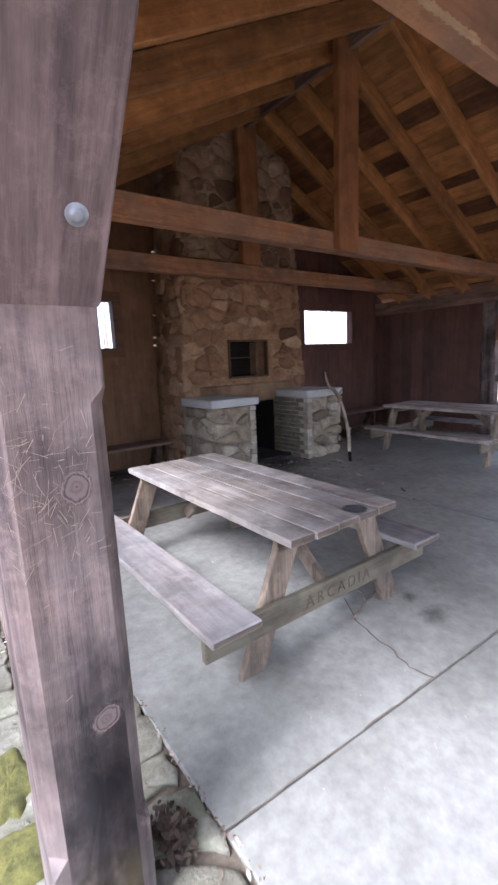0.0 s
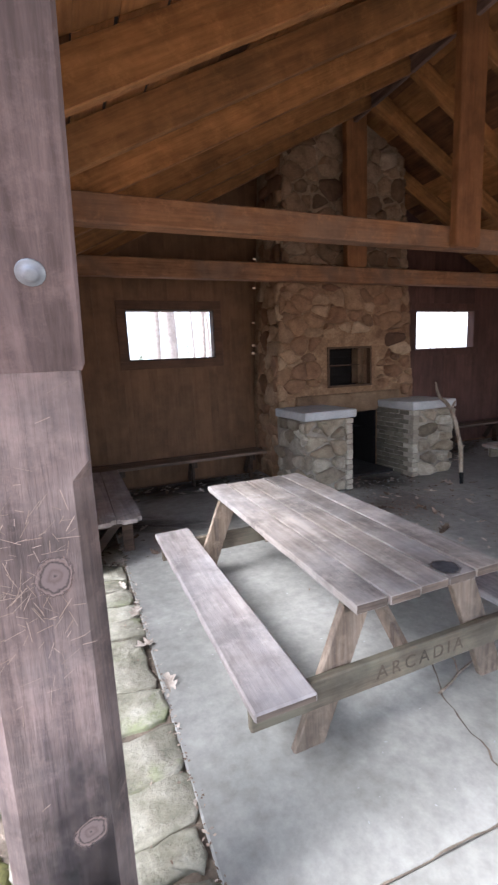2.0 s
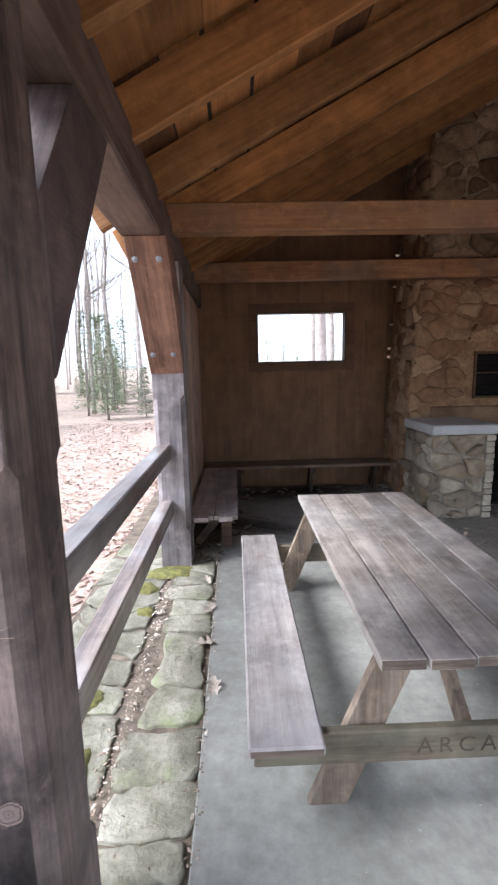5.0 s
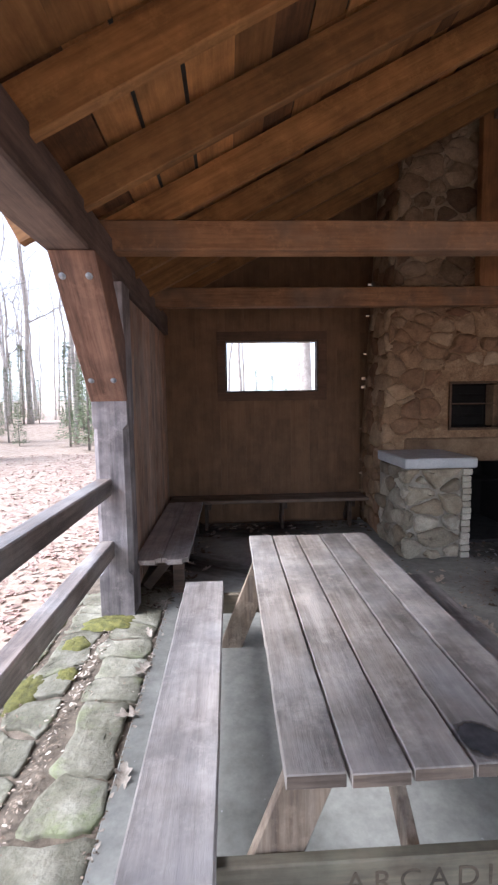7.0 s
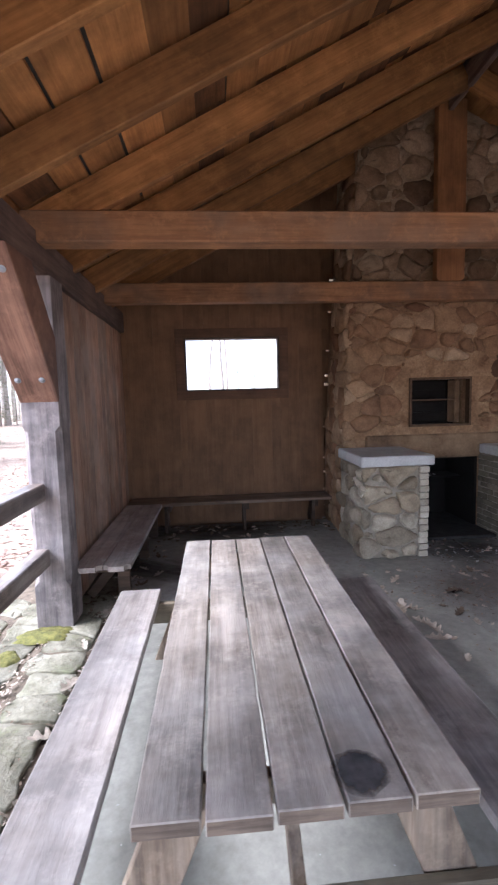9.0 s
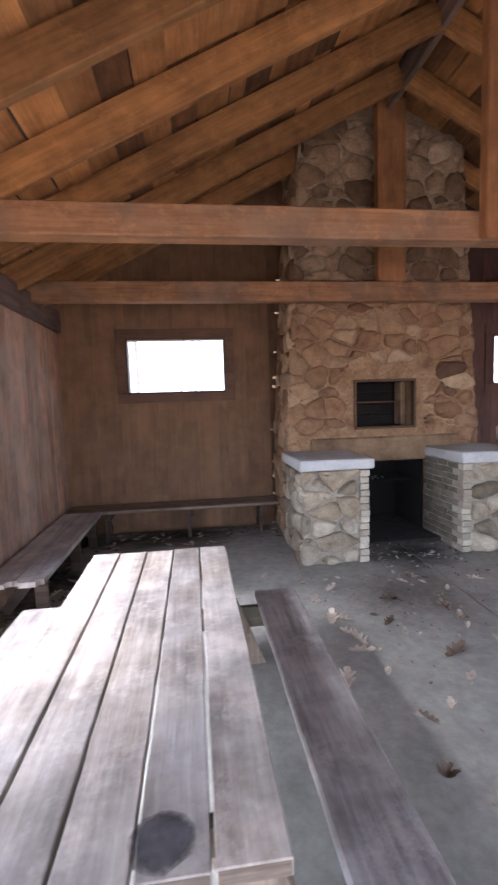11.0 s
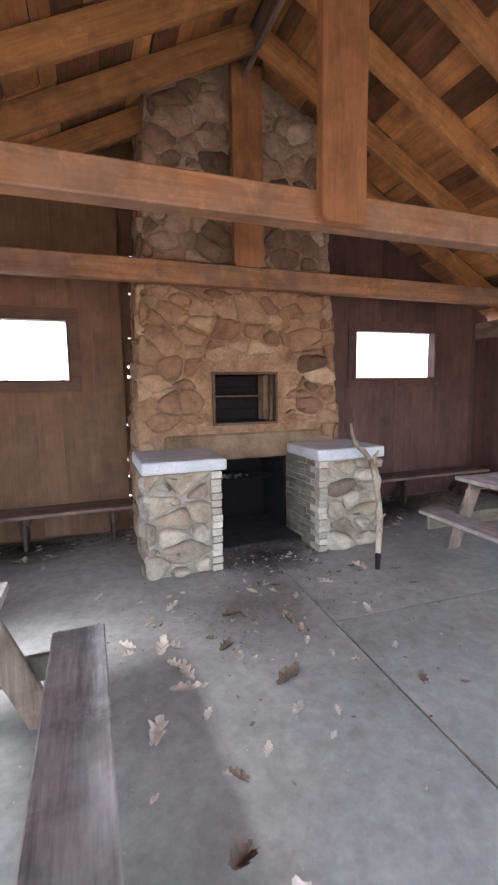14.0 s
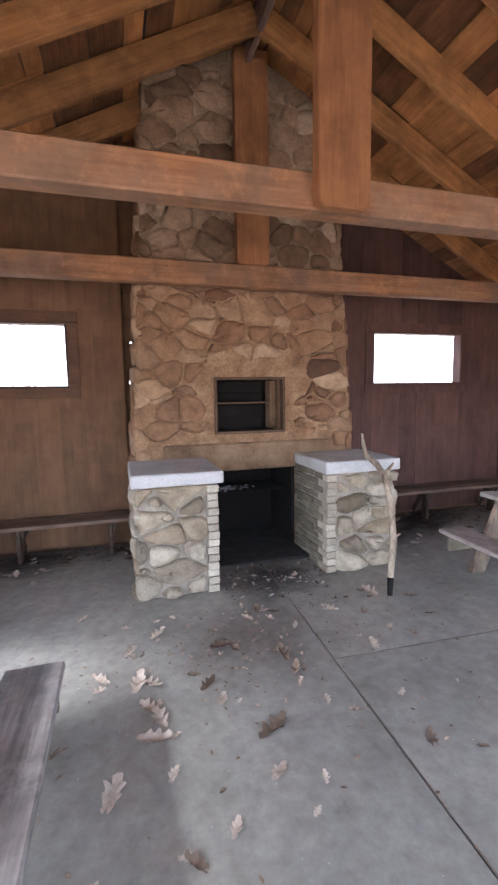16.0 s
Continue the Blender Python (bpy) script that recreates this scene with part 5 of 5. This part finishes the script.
scatter("floor_grit", "pale grit and leaf scraps on the slab", "grit", M["cap"], 420, lambda r: (r.uniform(0.7, 6.5), r.uniform(-0.5, 5.5), 0.002), 0.006, 43)
scatter("floor_debris", "dark leaf scraps strewn on the slab", "leaf litter", M["leaf_dark"], 420, lambda r: (r.gauss(3.9, 0.9), r.gauss(4.2, 0.7), 0.003), 0.014, 44)
scatter("wall_debris", "dirt and leaf scraps gathered along the walls", "leaf litter", M["leaf_dark"], 700, lambda r: r.choice(((r.uniform(0.45, 3.0), 6.44 - abs(r.gauss(0, 0.25)), 0.004), (0.45 + abs(r.gauss(0, 0.2)), r.uniform(3.9, 6.4), 0.004), (r.uniform(5.5, 8.3), 6.44 - abs(r.gauss(0, 0.35)), 0.004))), 0.025, 45)
scatter("hearth_debris", "charred scraps and ash before the hearth", "ash", M["leaf_dark"], 140, lambda r: (r.uniform(3.78, 4.75), r.gauss(5.0, 0.35), 0.006), 0.022, 46)

scatter("hearth_ash", "pale ash flakes heaped on the grill", "ash", M["cap"], 70, lambda r: (r.gauss(4.1, 0.12), r.gauss(6.05, 0.05), 0.625 + abs(r.gauss(0, 0.012))), 0.028, 47)
scatter("hearth_scraps", "pale scraps strewn before the hearth", "grit", M["cap"], 45, lambda r: (r.uniform(3.85, 4.75), r.gauss(4.85, 0.10), 0.008), 0.02, 48)
scatter("crushed_leaves", "crushed red-brown leaf crumbs on the slab", "leaf litter", M["leaf_dark"], 240, lambda r: (r.gauss(3.7, 0.4), r.gauss(4.0, 0.2), 0.003), 0.013, 49)

scatter("post_litter", "broken leaves and bark caught beside the foot of the post", "leaf litter", M["leaf_dark"], 160, lambda r: (r.gauss(0.545, 0.03), r.gauss(1.2, 0.05), 0.006 + abs(r.gauss(0, 0.012))), 0.02, 53)
tw = thing("fallen_twig", "thin pale forked twig lying on the slab", "twig")
part("stem", rod([(1.955, 1.63, 0.008), (2.06, 1.655, 0.010), (2.15, 1.69, 0.014), (2.25, 1.705, 0.03), (2.34, 1.74, 0.02)], [0.006, 0.007, 0.006, 0.005, 0.003], 7), M["stick"], tw)
part("side_twig", rod([(2.15, 1.69, 0.014), (2.20, 1.76, 0.03), (2.21, 1.83, 0.02)], [0.005, 0.004, 0.002], 6), M["stick"], tw)
tw2 = thing("fallen_twig", "small grey twig beside a dry leaf", "twig")
part("stem", rod([(3.15, 2.20, 0.006), (3.21, 2.15, 0.012), (3.27, 2.12, 0.008)], [0.003, 0.004, 0.002], 6), M["stick"], tw2)


# ---- the wood outside ----
def limb(bm, p, d, length, r, sides, depth, rng):
    """A tapering, wandering limb with side limbs."""
    pts, radii = [Vector(p)], [r]
    n = 5 if depth else 4
    for k in range(n):
        d = (d + Vector((rng.uniform(-0.22, 0.22), rng.uniform(-0.22, 0.22), rng.uniform(-0.05, 0.18)))).normalized()
        pts.append(pts[-1] + d * length / n)
        radii.append(max(r * (1 - (k + 1) / n * 0.85), 0.004))
    tmp = rod(pts, radii, sides)
    me = bpy.data.meshes.new("tmp")
    tmp.to_mesh(me)
    tmp.free()
    bm.from_mesh(me)
    bpy.data.meshes.remove(me)
    if depth:
        for k in range(1, n + 1):
            for _ in range(2):
                a = rng.uniform(0, 6.28)
                q = (d * 0.6 + Vector((math.cos(a), math.sin(a), rng.uniform(0.0, 0.6)))).normalized()
                limb(bm, pts[k], q, length * rng.uniform(0.3, 0.5), radii[k] * 0.6, 4, depth - 1, rng)


def bare_tree(seed, height, r):
    rng = random.Random(seed)
    t = thing("bare_tree", "bare grey-barked forest tree", "tree", group="trees of the wood")
    pts = [Vector((0, 0, -0.4))]
    for k in range(9):
        pts.append(Vector((rng.gauss(0, 0.06) * k * 0.5, rng.gauss(0, 0.06) * k * 0.5, height * (k + 0.4) / 9)))
    radii = [r * 1.5] + [r * (1.0 - 0.085 * k) for k in range(9)]
    part("trunk", rod(pts, radii, 10), M["bark"], t)
    bm = bmesh.new()
    for k in range(4, 10):
        for _ in range(2):
            a = rng.uniform(0, 6.28)
            limb(bm, pts[k], Vector((math.cos(a), math.sin(a), rng.uniform(0.2, 0.9))).normalized(), height * rng.uniform(0.13, 0.24), radii[k] * 0.4, 5, 1, rng)
    part("crown", bm, M["bark"], t, "bare branches and twigs")
    return t


def conifer(seed, height):
    rng = random.Random(seed)
    t = thing("young_conifer", "young green conifer with open branches", "tree", group="young conifers")
    part("trunk", rod([(0, 0, -0.3), (0.02, 0.01, height * 0.5), (0, 0, height)], [height * 0.013, height * 0.008, 0.006], 7), M["bark"], t)
    bm = bmesh.new()
    lean = rng.uniform(0, 6.28)
    for _ in range(int(260 + 130 * height)):
        h = height * (0.1 + 0.9 * rng.random() ** 1.25)
        a = rng.uniform(0, 6.28)
        bough = 0.6 + 0.4 * noise.noise((math.cos(a) * 1.7 + seed, math.sin(a) * 1.7, h * 1.4))
        reach = ((1 - h / height) * height * 0.27 + 0.08) * bough * (1 + 0.25 * math.sin(a + lean))
        r = reach * math.sqrt(rng.random())
        c = Vector((r * math.cos(a), r * math.sin(a), h - 0.18 * r + rng.uniform(-0.05, 0.05)))
        for _ in range(3):
            q = a + rng.uniform(-1.1, 1.1)
            tip = c + Vector((math.cos(q), math.sin(q), rng.uniform(-0.45, 0.2))) * rng.uniform(0.10, 0.24)
            w = Vector((-math.sin(q), math.cos(q), rng.uniform(-0.5, 0.5))) * 0.018
            bm.faces.new([bm.verts.new(v) for v in (c, (c + tip) / 2 - w, tip, (c + tip) / 2 + w)])
    part("crown", bm, M["needle"], t, "sparse green needle sprays")
    return t


protos = [bare_tree(s, h, r) for s, h, r in ((1, 15, 0.10), (2, 17, 0.13), (3, 13, 0.065), (4, 18, 0.19))]
firs = [conifer(s, h) for s, h in ((5, 4.2), (6, 6.5), (7, 2.6), (8, 5.2), (9, 3.2))]
random.seed(77)


def clear_of_house(x, y):
    return x < -4.5 or x > 13 or y > 11.5 or y < -8


spots = [(4.3, 17.6, 3, 1.25), (-9.2, 13.0, 1, 1.0), (-10.5, 17.5, 0, 1.0), (-7.4, 14.5, 2, 1.1), (-8.5, 10.4, 0, 0.9)]
while len(spots) < 100:
    a, d = random.uniform(0, 2 * math.pi), random.uniform(15, 55)
    if len(spots) < 72:
        a = random.uniform(radians(105), radians(168)) if len(spots) < 60 else random.uniform(radians(60), radians(100))
    x, y = 2 + d * math.cos(a), 3 + d * math.sin(a)
    if clear_of_house(x, y):
        spots.append((x, y, random.randrange(4), random.uniform(0.8, 1.2)))
while len(spots) < 205:
    far = len(spots) >= 130
    a = random.uniform(radians(108), radians(172)) if far else random.uniform(radians(30), radians(75))
    dd = random.uniform(28, 75) if far else random.uniform(16, 50)
    spots.append((2 + dd * math.cos(a), 3 + dd * math.sin(a), random.randrange(4), random.uniform(0.7, 1.15)))
used = set()
for x, y, k, sc in spots:
    m = pose(x, y, ground_height(x, y), random.uniform(-2, 2), random.uniform(-2, 2), random.uniform(0, 360)) @ Matrix.Scale(sc, 4)
    if k in used:
        copy_thing(protos[k], m)
    else:
        used.add(k)
        protos[k].matrix_basis = m
used = set()
for i in range(84):
    a, d = random.uniform(radians(106), radians(160)), random.uniform(14, 36)
    if i % 12 == 0:
        a, d = random.uniform(radians(76), radians(90)), random.uniform(20, 34)
    x, y = 2 + d * math.cos(a), 3 + d * math.sin(a)
    if not clear_of_house(x, y):
        continue
    k = i % 5
    m = pose(x, y, ground_height(x, y), 0, 0, random.uniform(0, 360)) @ Matrix.Scale(random.uniform(0.55, 1.1), 4)
    if k in used:
        copy_thing(firs[k], m)
    else:
        used.add(k)
        firs[k].matrix_basis = m
